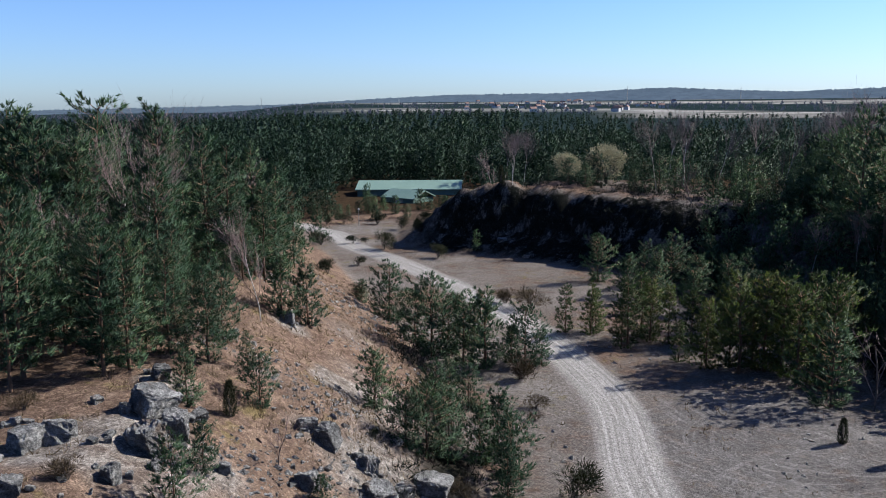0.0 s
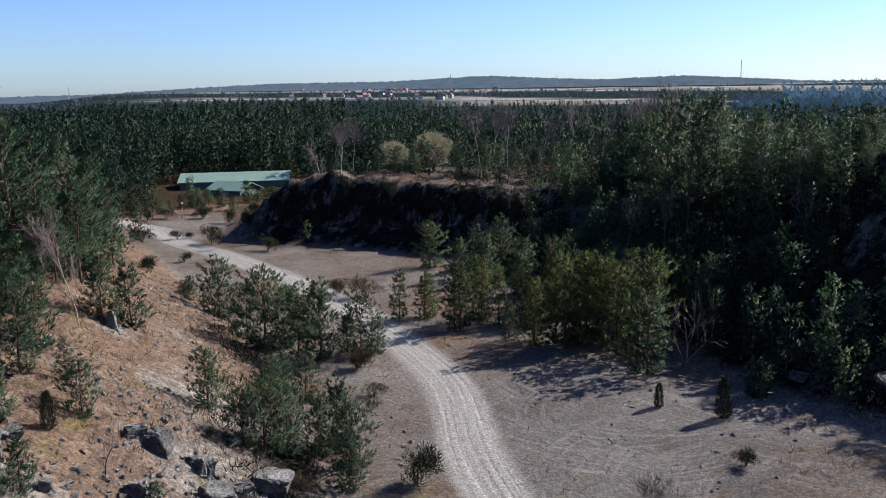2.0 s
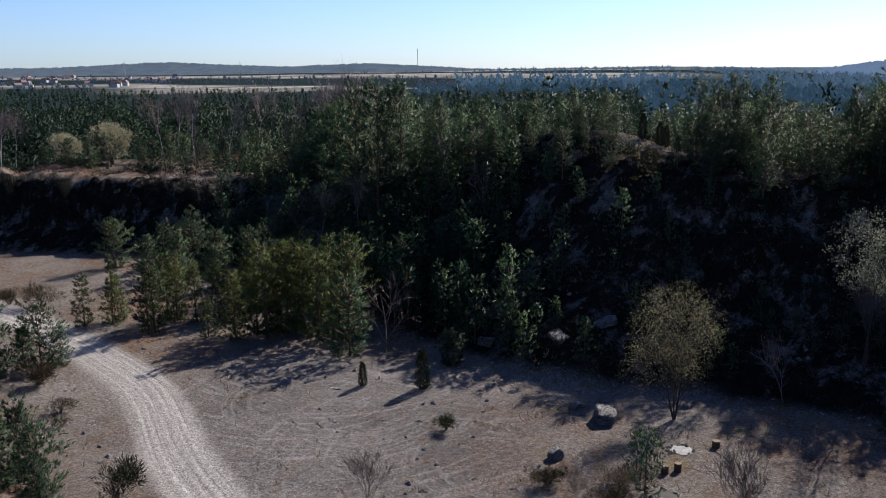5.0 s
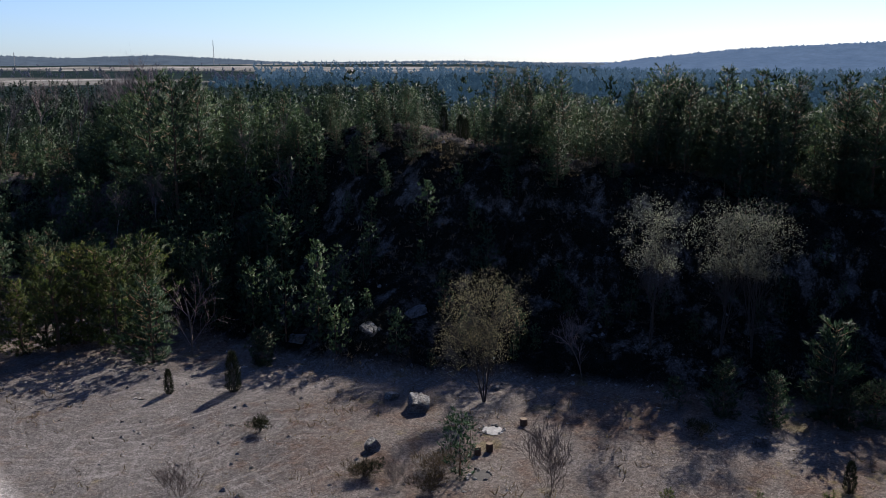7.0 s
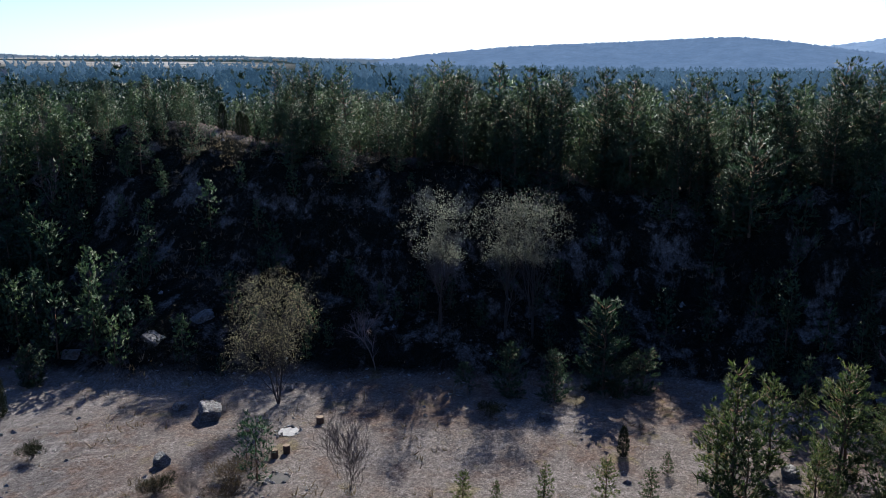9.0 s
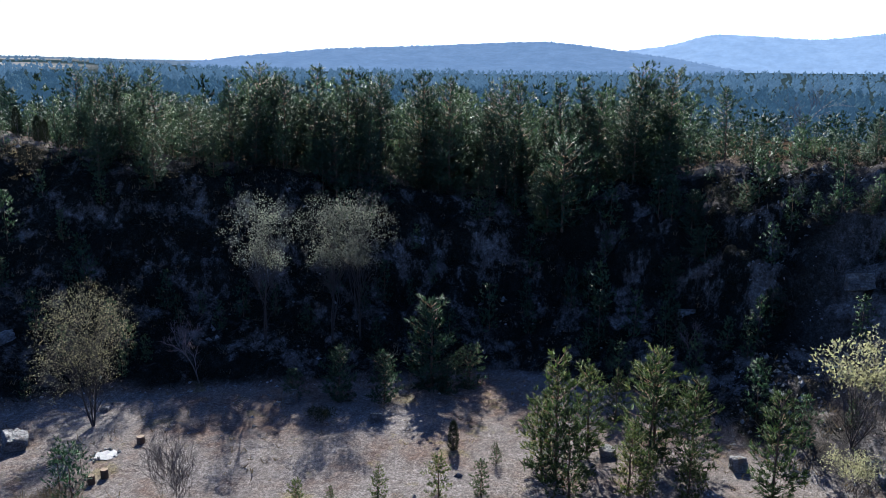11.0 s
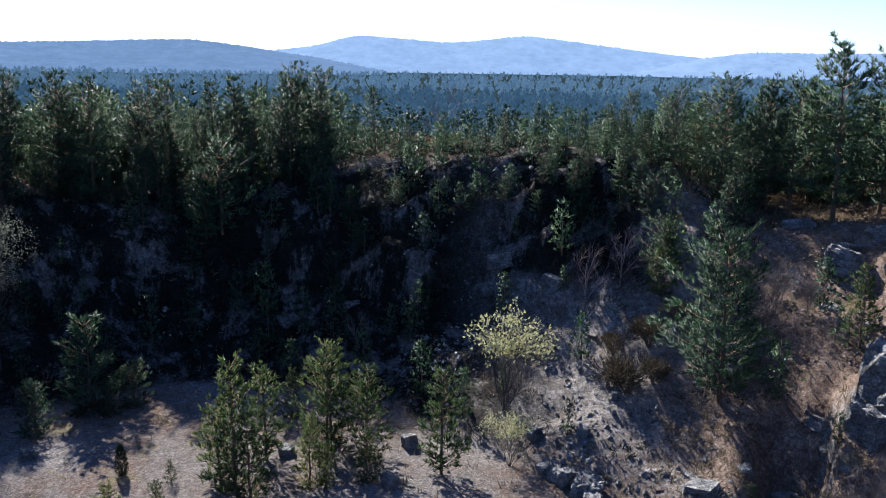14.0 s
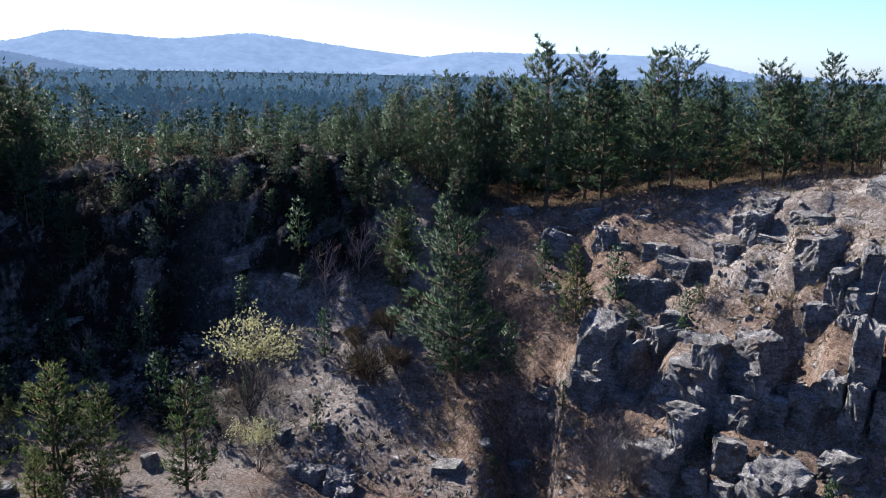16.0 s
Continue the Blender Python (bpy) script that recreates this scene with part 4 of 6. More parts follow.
# how high the tree tops stand over the horizon, by bearing
TOPS = np.array([(-35, 0.1), (-27, -0.3), (-22.5, -0.2), (-18, -0.4), (-15.9, -1.6), (-14.5, -2.3), (-12.9, -2.9), (-11.5, -3.8), (-10.2, -6), (-8, -6), (-4, -3.6), (0, -3.4), (5, -2.8), (11, -2.9), (14, -2.2), (16, -1.4), (20, -1.8), (23, -1.7), (26, -0.8), (29, -0.7), (32, -1.6), (36, -1.8), (38.5, -1.3), (43, -1.0), (45, -2.2), (47.5, -1.5), (49, -0.7), (53, -0.6), (55.4, -1.8), (58, -1.0), (60, -0.5), (63.5, -0.2), (68, -0.8), (76, -1.2), (80, -1.0), (85, -0.4), (87, -0.7), (89, -2.4), (92, -3.4), (96, -3.6), (101, -2.6), (104, -3.0), (107, -1.8), (113, -0.7), (117, -0.8), (119, 0.6), (125, 0.2), (127, 0.8), (130, -0.3), (137, 0.5), (139, -0.2), (150, 0)], float)


def cap(x, y, z, tall, slack):
    """Keeps trees from standing above the wood's outline."""
    lim = EYE + np.hypot(x, y) * np.tan(np.radians(np.interp(np.degrees(np.arctan2(x, y)), TOPS[:, 0], TOPS[:, 1]) - slack)) - z
    return np.maximum(np.minimum(tall, lim), 1.8)


x, y = jittered(-110, 165, -95, 190, 2.3, 5)
d, rim, width, steep = quarry(x, y)
over, az, r = d - width, np.degrees(np.arctan2(x, y)), np.hypot(x, y)
rng = np.random.RandomState(9)
chance = np.where(az > 22, 0.28 + 0.42 * smooth(-1.0, 4, over), 0) * (over > -0.3 * width)
chance = np.where((az <= 22) & (az > -4), smooth(13, 26, over) * 0.7, chance)
chance = np.where(az <= -4, smooth(-4.5, 0.0, over) * 0.5, chance)
chance = np.where((az < -4) & (np.abs(track(x, y)[0]) < 9), 0, chance)
chance = np.where((az > 44) & (az < 47.2) & (over < 8), 0.06 * (over > 1), chance)
chance = np.where((az > 47.5) & (az < 88) & (over > -1) & (over < 9), 0.88, chance)
chance = np.where((az > 88) & (az < 104) & (over < 14), chance * 0.4, chance)
chance = np.where((az > 89) & (az < 108) & (over > 14), 0.05, chance)
chance = np.where((az > 116), smooth(7, 10, over), chance)
keep = (rng.rand(len(x)) < chance) & (over < 30) & ((over < 10) | (rng.rand(len(x)) < 0.6)) & (az > -36) & (az < 150) & (r > np.where(az < -12, 43, 24)) & (r < 175)
x, y, over, az, r = x[keep], y[keep], over[keep], az[keep], r[keep]
tall = np.where(az < -4, 10.2, np.where(az < 22, 5.5, 8.2)) * rng.uniform(0.72, 1.18, len(x)) * np.where(over < 3, 0.75, 1.0) * np.where(over < -1, 0.8, 1.0)
tall = tall * np.where((az > 22) & (az < 36), 1.35, np.where((az > 44) & (az < 60), 0.92, 1.0))
tall = np.where(az < -4, np.clip(5.6 + 0.55 * over, 4.5, 11.5) * rng.uniform(0.75, 1.2, len(x)), tall)
tall = tall * (0.9 + 0.28 * fbm(x, y, 11, 2, 1)) * np.where(rng.rand(len(x)) < 0.2, 0.62, 1.0)
tall = np.where(az > 112, tall * 1.12, tall) * np.where((az < -8) & (rng.rand(len(x)) < 0.12), 1.22, 1.0)
near = np.argsort(over + 0.35 * r)
first = set(near[:150].tolist())
z = height(x, y)
tall = np.where((az > 47.5) & (az < 88) & (over < 9), 1.2 * tall, tall)
tall = cap(x, y, z, tall, 0.3 + 2.3 * rng.rand(len(x)) ** 1.4)
for i in sorted(first):
    plant(PINES, x[i], y[i], tall[i], rng.rand() * 360, 8.0, "pines of the quarry rim")
rest = np.array([i for i in range(len(x)) if i not in first])
LIGHT = [light_pine(60 + i, 8.0, tufts=9, per=4, tip=0.42, broad=0.12, low=0.04 + 0.05 * i, wide=0.3 + 0.05 * (i % 2), boughs=False, step=0.66, core=90) for i in range(4)]
DEEP = [light_pine(70 + i, 8.0, tufts=4, per=3, tip=0.6, broad=0.24, low=0.06, wide=0.32, boughs=False, step=0.95, core=45) for i in range(4)]
front = (over[rest] < 9) | (r[rest] < 80)
spots = np.stack([x[rest], y[rest], z[rest] - 0.1, tall[rest] / 8.0, rng.rand(len(rest)) * 6.28, rng.randint(0, 4, len(rest))], 1)
joined("pine_wood", "dense dark green pine wood behind the quarry rim", "wood", LIGHT, spots[front], [NEEDLE, BARK])
joined("inner_pine_wood", "dense dark pine wood away from the rim", "wood", DEEP, spots[~front], [OLDNEEDLE, BARK])

# young growth along the edge
BRUSH = [light_pine(65 + i, 8.0, tufts=4, per=4, tip=0.6, broad=0.15, low=0.03, wide=0.38, boughs=False, step=1.05, core=45) for i in range(4)]
x2, y2 = jittered(-70, 90, -60, 140, 1.7, 77)
d, rim, width, steep = quarry(x2, y2)
over2, az2 = d - width, np.degrees(np.arctan2(x2, y2))
p = np.where((az2 > 20) & (az2 < 116), 0.75, 0.0) * ((over2 > -2.2) & (over2 < 6))
p = np.where((az2 > 43.8) & (az2 < 47.4) & (over2 < 7), 0.1, p)
p = np.where((az2 > 87) & (az2 < 100), p * 0.12, np.where((az2 >= 100) & (az2 < 104), p * 0.4, p))
p = np.where((az2 < -6) & (az2 > -33) & (np.hypot(x2, y2) > 42) & (np.abs(track(x2, y2)[0]) > 9), 0.5 * ((over2 > -2.5) & (over2 < 3)), p)
k = rng.rand(len(x2)) < p
x2, y2 = x2[k], y2[k]
joined("pine_undergrowth", "dense young pines growing over the quarry's edge", "undergrowth", BRUSH, np.stack([x2, y2, height(x2, y2) - 0.2, rng.uniform(0.2, 0.52, len(x2)), rng.rand(len(x2)) * 6.28, rng.randint(0, 4, len(x2))], 1), [NEEDLE, BARK])

# the wood farther off, and to the horizon
az = np.concatenate([np.radians(rng.uniform(-34, to, n)) for to, n in ((30, 4200), (148, 2600), (148, 13500))])
r = np.concatenate([np.sqrt(rng.uniform(150**2, 360**2, 6800)), np.exp(rng.uniform(np.log(360), np.log(2900), 13500))])
x, y = r * np.sin(az), r * np.cos(az)
d, rim, width, steep = quarry(x, y)
azd = np.degrees(az)
ok = (d - width > 55) | (r > 165) & (d > 8)
ok &= (azd < 24) | (r > 360) | (rng.rand(len(x)) < 0.45)
ok &= ~((azd > -7.5) & (azd < 2.5) & (r < 222))
ok &= ~((np.abs(track(x, y)[0]) < 5) & (r < 230)) & ~((np.abs(x + 10) < 17) & (np.abs(y - 206) < 17))
band = np.sin(r / 210 + azd * 0.11) + 0.8 * fbm(x, y, 420, 3, 2)
ok &= ~((azd > 10) & (azd < 50) & (r > 1100 + 120 * fbm(x, y, 300, 2, 6)) & ((band > 0.0) | (rng.rand(len(x)) > 0.9)))
ok &= ~((azd > -11) & (azd <= 10) & (r > 1500) & ((band > 0.1) & (rng.rand(len(x)) > 0.15)))
x, y, r, azd = x[ok], y[ok], r[ok], azd[ok]
z = height(x, y)
mids = r < 360
MIDS = [light_pine(80 + i, 10.0, stem=False, tufts=3, per=2, tip=0.9, broad=0.34, low=0.05, wide=0.25, boughs=False, step=1.8, whorl=(4, 5), core=14) for i in range(4)]
FARS = [light_pine(90 + i, 10.0, tufts=1, per=1, stem=False, tip=1.9, broad=1.2, low=0.15, wide=0.2, boughs=False, step=2.6, whorl=(3, 4), core=6) for i in range(4)]

BROAD = [clump_tree(95 + i, 10.0, 0.42, 4, 0.19) for i in range(4)]


def spread(k, lo, hi):
    n = int(k.sum())
    return np.stack([x[k], y[k], z[k], rng.uniform(lo, hi, n), rng.rand(n) * 6.28, rng.randint(0, 4, n)], 1)


# Trees beyond these distances get the glowing painted-haze materials.
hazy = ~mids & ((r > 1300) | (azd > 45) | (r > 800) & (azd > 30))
tall_near = np.where((y > 150) & (r < 205), 0.62, 1.0)
sp = spread(mids, 0.75, 1.3)
sp[:, 3] *= tall_near[mids]
joined("distant_pine_wood", "dark pine wood stretching away on the plain", "wood", MIDS, sp, [OLDNEEDLE, BARK])
low_wood = spread(~mids & ~hazy, 0.6, 1.3)
low_wood[:, 3] *= np.where(azd[~mids & ~hazy] > 5, 0.65, 1.0)
joined("far_pine_wood", "dark pine wood on the far plain", "wood", FARS, low_wood, [OLDNEEDLE, BARK])
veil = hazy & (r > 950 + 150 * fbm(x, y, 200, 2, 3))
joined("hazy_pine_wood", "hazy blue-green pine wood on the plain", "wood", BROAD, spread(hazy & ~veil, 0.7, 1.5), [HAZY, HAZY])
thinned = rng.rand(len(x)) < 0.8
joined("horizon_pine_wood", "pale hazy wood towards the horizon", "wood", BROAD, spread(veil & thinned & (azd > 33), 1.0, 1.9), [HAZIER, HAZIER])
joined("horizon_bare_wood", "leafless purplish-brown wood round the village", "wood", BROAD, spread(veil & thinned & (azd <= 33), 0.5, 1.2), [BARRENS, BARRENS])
# ---- where things stand: x, y, height (rocks: x, y, width, height) ----
SLOPE_PINES = [(-12.3, 38.4, 2.8), (-9.6, 41.7, 2.9), (-4.6, 51.7, 4), (-10.1, 29.2, 2.8), (-10, 32.7, 2.2), (-5.6, 35, 1.6), (-15.9, 40.9, 7.4), (-12.8, 44, 5.2), (-14.9, 43.9, 6), (-20.3, 37.8, 7.4), (-21.1, 42.7, 6.2), (-20.6, 45.2, 6.7), (-11.8, 59.2, 4.5), (-10.2, 60.7, 4.6), (-14.6, 67.2, 7.8), (-15.6, 64, 6.3), (-15.5, 85.3, 5.8), (-21.1, 136.9, 4.6), (-17, 40.4, 5.4), (-13.3, 48.9, 4.1)]
VERGE_PINES = [(-5.7, 83.9, 5.3), (-1.3, 72.6, 6.6), (-2.9, 76.8, 4.6), (1.5, 70.9, 5.1), (3.3, 69.4, 6), (5.6, 70.6, 3.3), (6.7, 69.5, 4.7), (8.1, 69.5, 2.6), (0.2, 73.6, 4.4), (2.6, 76.4, 4), (-9, 88.5, 2.3), (-2.4, 47, 3.1), (-1.2, 47.6, 4), (0.1, 48.6, 3.9), (2, 49.5, 3.8), (3.2, 50.7, 4), (3.8, 47.7, 3.7), (1.6, 59.6, 3.1), (0.2, 61.4, 2.9), (3.4, 44.9, 3), (-0.8, 56.9, 3.1), (-2.1, 53.4, 1.9)]
FLOOR_PINES = [(11.6, 80.1, 4.9), (13.9, 79.3, 4.8), (16.5, 74.6, 6.7), (19.1, 76.9, 6.1), (20, 70.5, 3.7), (21.8, 68.6, 7.4), (23.7, 68.6, 7.8), (25.4, 68, 7.1), (27.4, 66.9, 8.2), (30.4, 69.3, 7.1), (33.5, 69.1, 8), (27.5, 64.1, 8.1), (29.9, 63.6, 9.2), (24, 67, 8.5), (22.1, 69.9, 7.1), (26.3, 67.6, 8.4), (16.1, 75.3, 5.8), (20.5, 75.8, 5.9), (18.6, 78, 6), (14.6, 80.3, 4.4), (22.6, 75.7, 6.3), (25.3, 75.4, 6.4), (29.1, 71, 7.3), (30.6, 68, 8.1)]
FLOOR_DARK_PINES = [(28, 59.1, 6.4), (33.4, 52.7, 2.9), (40.9, 67, 3), (19, 104.1, 5.9), (28.3, 103.3, 5.8), (31.7, 99.9, 5.3), (24.1, 100.9, 5.2), (32.5, 90, 5.2), (34.6, 84.8, 5), (49.3, 20.2, 3.5), (51.8, 16.6, 2.5), (53.3, 15.5, 3.1), (52.5, 18, 6.5), (21, 96, 5), (23.5, 93, 5.6), (26, 96, 6), (28, 92, 5.4), (30, 88, 6), (26, 87, 5), (22, 88, 4.4), (32.5, 78, 6), (30, 82, 5.6), (27.5, 80, 5.2), (35, 74, 6.4), (37, 66, 6), (47.5, 26.1, 2.2), (48.4, 23.1, 3.8), (33.4, 52.4, 2.8), (41.1, 59, 1.8), (68.4, 12.1, 7.2)]
SOUTH_PINES = [(33.8, 18.6, 2.5), (35.2, 17.4, 1.5), (36.5, 15.4, 2.2), (37.9, 12.6, 2.7), (38.9, 10.6, 2.2), (46.9, 8.7, 3.7), (42.8, 10.8, 1.3), (41.9, 7.3, 7.5), (45.2, 6.1, 6.8), (42.8, 8.3, 5.3), (48, 2.6, 7.2), (41.8, 3.4, 4.5), (42.2, 0.4, 3.2), (51, 5.2, 3.5), (41.5, 2.5, 3.2), (42.8, -3.7, 7), (40.4, 6.3, 5.7), (50.7, 1, 3.4), (45.5, -20.3, 10.4), (53.6, -19.3, 5.3), (44.5, -28, 5.5), (45.2, 2.6, 7.7), (45, 0.4, 5.4)]
CLIFF_PINES = [(68.6, 13.4, 5.4), (67.2, 1.6, 2.3), (65.1, 1.2, 2.2), (64.6, -7.6, 2), (65, -10.2, 1.9), (63.3, -12.6, 2), (62.2, -15.7, 2.2), (60.5, -4.1, 2.5), (64.1, 2.9, 2.3), (66.7, -2, 2.2), (64.1, -13.6, 1.3), (63.5, -15.5, 2), (54.7, -19.6, 3.6), (64.7, -13.3, 1.6), (62.5, -15.2, 2.9), (62.2, -15.7, 3), (43.6, -30.9, 1.5), (40.4, -29.3, 1.5), (38.8, -19.6, 1.2), (30.8, -27.4, 1.2), (57.5, -57.7, 1.5), (38.5, -32.6, 1.2), (68.9, 13.5, 5.1), (66.9, 1.8, 3.4)]
CLIFF_PINES_MORE = [(64.2, 3, 2.2), (66.4, 23.8, 2.2), (46.6, 80.7, 3.1), (43.7, 92, 3.4)]
# trees that stand out of the wood's outline: bearing, degrees of the top over the horizon, distance
TALL_WEST = [(-27.1, -0.05, 62), (-25.6, -0.57, 58), (-22.5, 0.49, 66), (-18.4, 0.03, 72), (-15.9, -1.43, 66), (-14.5, -2.2, 68), (-12.9, -2.76, 70), (-11.5, -3.7, 72)]
TALL_NORTH = [(26.2, -0.6, 98), (27.7, -1.0, 94), (29.3, -0.5, 96), (32, -1.5, 94), (34.7, -1.75, 93), (38.3, -1.25, 92), (40.7, -0.93, 90), (42.7, -0.95, 88)]
TALL_EAST = [(48.7, -0.65, 80), (50, -1.1, 79), (51.1, -0.48, 79), (53.2, -0.5, 79), (57.8, -1.1, 78), (59.8, -0.4, 78), (61.3, -1.0, 77), (63.4, -0.05, 78), (65.4, -0.25, 78), (67.6, -0.9, 77), (70.5, -0.8, 77), (72.2, -1.0, 76), (75.7, -1.2, 76), (77, -1.2, 78), (79.7, -1.0, 78), (81.2, -0.62, 78), (84.7, -0.3, 77), (86.7, -0.6, 76), (90.2, -1.55, 75)]
TALL_SOUTH = [(98.9, -2.9, 73), (101.1, -2.23, 73), (104, -2.9, 72), (105.9, -2.35, 72), (107.1, -1.6, 71), (110, -1.2, 70), (113, -0.5, 70), (115.5, -0.7, 69), (117.2, -0.7, 68), (119.8, 1.54, 66), (122.3, 0.68, 66), (123.4, 0.34, 66), (126.5, 1.63, 64), (127.9, 1.12, 64), (130.4, -0.06, 64), (133.5, 0.34, 63), (134.7, 0.19, 63), (136.8, 1.06, 62), (138.6, 0, 62)]
BARE_TREES = [(-7.8, 36.7, 2.3), (30.7, 58.2, 6.6), (47.2, 33.1, 4.3), (55.3, -16.9, 4.3), (55.4, -14.5, 4.9), (58.3, 1.1, 2.8), (32.9, 112.2, 5.3), (47, 67.7, 4.3), (39, 95.1, 4.8)]
PALE_TREES = [(52.1, 30.7, 11.6), (54.3, 26.4, 11.2), (55.4, 24.6, 11.4)]
WILLOW = [(39.5, 35.5, 9.4)]
YELLOW_SHRUBS = [(48.8, -8, 6.3), (43.5, -7.6, 3.2)]
BIRCHES = [(-24, 68, 9.8), (-18.9, 85, 6.9), (-32.9, 64.7, 7), (38, 135.2, 10.1), (56.1, 112.1, 10.3), (52.1, 107.7, 9.8), (66.5, 107.5, 5.4), (10.4, 130.6, 6.2), (52.7, 103.8, 10.6)]
JUNIPERS = [(25.7, 52.3, 1.8), (29, 49.4, 2.9), (43.6, 13.6, 1.8), (59.2, 58.6, 2.4), (59.5, 56.7, 2.2), (59.5, 55.9, 2), (59.1, 54.1, 1.5), (8.7, 131.5, 2.7), (-10.4, 38.8, 1.8), (24.1, 130.5, 1)]
DARK_SHRUBS = [(7.2, 44.5, 2.2), (26.6, 42.5, 1.2), (27.4, 33.2, 1.1), (-12.1, 116.4, 1.4), (-1.1, 121.3, 2.1), (-9.5, 129.5, 2.8), (-13.5, 95, 2), (-4.2, 45.5, 0.6), (44.8, 22.6, 1.2)]
RUSSET_SHRUBS = [(6.7, 92.9, 1.9), (9.4, 90, 2.3), (6, 66, 2), (6.5, 59.1, 1.1), (6.2, 56.9, 0.7), (-9.7, 89.7, 1.6), (1, 90.7, 1.9), (4, 96.5, 0.9), (-13.6, 28.4, 1), (-18.6, 35.5, 0.9), (27.2, 33.3, 1.1), (28.7, 29.6, 1.2), (51.6, -20, 1.5), (47.5, -15.4, 2.7), (50.5, -17.6, 2.2), (50.8, -15.4, 1.5), (47.6, -17, 1.8), (0.9, 43.6, 1)]
DEAD_BUSHES = [(32.6, 24.7, 3.4), (18.5, 37.5, 2.4), (33.4, -23.6, 2.9), (50.2, -25.6, 2.9), (27.7, 31.3, 1.3), (32.5, -22, 3.2), (31.2, -23.2, 2.6), (49.2, -24.3, 2.6), (48.4, -26.8, 1.9)]
ROCKS = [(35.7, 40.5, 0.9, 0.6), (35.7, 37.9, 1.5, 1.2), (29.6, 35.4, 0.9, 0.8), (46, 19.5, 0.8, 0.7), (47.1, 26, 1.2, 0.9), (-13.0, 35.8, 2.0, 1.6), (-11.7, 34.8, 1.2, 1.4), (-12.1, 32.6, 1.6, 1.6), (-15.6, 32.2, 1.4, 1.1), (-16.5, 31.4, 1.4, 1.3), (-14.8, 26.8, 0.9, 0.9), (-12.4, 29.4, 0.7, 0.9), (-7.2, 41.4, 1.1, 0.9), (-6.1, 41.2, 1.2, 1.4), (-4.0, 41.3, 1.0, 1.3), (-0.8, 43.0, 2.1, 1.3), (-2.2, 40.6, 1.1, 1.1), (-6.3, 36.0, 1.2, 1.0), (-13.9, 39.6, 0.9, 1.0), (-11.1, 58.7, 0.7, 1.4), (-3.4, 38.9, 1.7, 0.9)]
CLIFF_BLOCKS = [(29.2, -27.3, 1.9, 2.0), (26.6, -27.6, 3.1, 2.8), (29.5, -25.6, 1.3, 1.2), (25.7, -30.6, 2.0, 1.5)]
SCREE_BLOCKS = [(41.5, -0.8, 0.9, 1.1), (41.4, -10.3, 1.3, 1.2), (40.2, -11.2, 1.8, 1.3), (42.6, -9.5, 1, 0.8), (39.1, -11.2, 1.2, 0.8), (46.5, -2.1, 1, 0.9), (44.6, -12, 0.8, 0.7), (42.3, -9.9, 1.3, 0.9), (45.8, 5, 0.9, 0.7), (46.3, -9.5, 1, 0.7), (47.4, -14.7, 0.7, 0.5), (50.4, -30, 2.4, 1.8), (40.3, -19.8, 0.8, 0.6), (41.7, 36.5, 0.6, 0.4)]
FALLEN = [(52.5, -14.7, 1.1, 0.8)]
BITS = [(33.6, 30.7, 0.4, 0.5), (34.4, 30.5, 0.4, 0.5), (36.6, 32.2, 1.9, 0.8), (31.7, 28.8, 1.7, 0.7), (38.5, 31.3, 0.7, 0.5), (34.8, 34.2, 0.5, 0.3), (-16, 155.8, 0.4, 3.2)]
# ---- single trees and shrubs ----
rng = np.random.RandomState(21)
for x, y, h in SLOPE_PINES:
    plant(DARK_PINES if h < 5 else PINES, x, y, h, rng.rand() * 360, 4.0 if h < 5 else 8.0, "pines of the grassy slope", "green pine on the dry grassy slope")
for x, y, h in VERGE_PINES:
    plant(DARK_PINES, x, y, h * 1.12, rng.rand() * 360, 4.0, "young pines beside the track", "dense young green pine beside the gravel track")
for x, y, h in FLOOR_PINES:
    plant(YOUNG_PINES, x, y, h * rng.uniform(0.68, 1.06), rng.rand() * 360, 5.0, "young pines of the quarry floor")
for x, y, h in FLOOR_DARK_PINES:
    plant(DARK_PINES, x, y, h, rng.rand() * 360, 4.0, "pines at the cliff's foot", "dark green pine at the shaded foot of the cliff")
for x, y, h in SOUTH_PINES:
    plant(YOUNG_PINES if h < 9 else BROAD_PINES, x, y, h * (rng.uniform(0.8, 1.05) if h < 9 else 1), rng.rand() * 360, 5.0 if h < 9 else 9.0, "pines beside the scree", "green pine beside the stony scree" if h < 9 else "")
for x, y, h in CLIFF_PINES:
    plant(DARK_PINES, x, y, h, rng.rand() * 360, 4.0, "pines on the cliff", "small green pine rooted on the rocky cliff")
for a, up, r in TALL_WEST + TALL_NORTH + TALL_EAST + TALL_SOUTH:
    x, y = r * math.sin(radians(a)), r * math.cos(radians(a))
    plant(PINES, x, y, EYE + r * math.tan(radians(up)) - ground_z(x, y) + 0.1, rng.rand() * 360, 8.0, "pines of the quarry rim", "tall green pine on the quarry rim")
BARE_TREES.append((78 * math.sin(radians(94.3)), 78 * math.cos(radians(94.3)), 6.0))

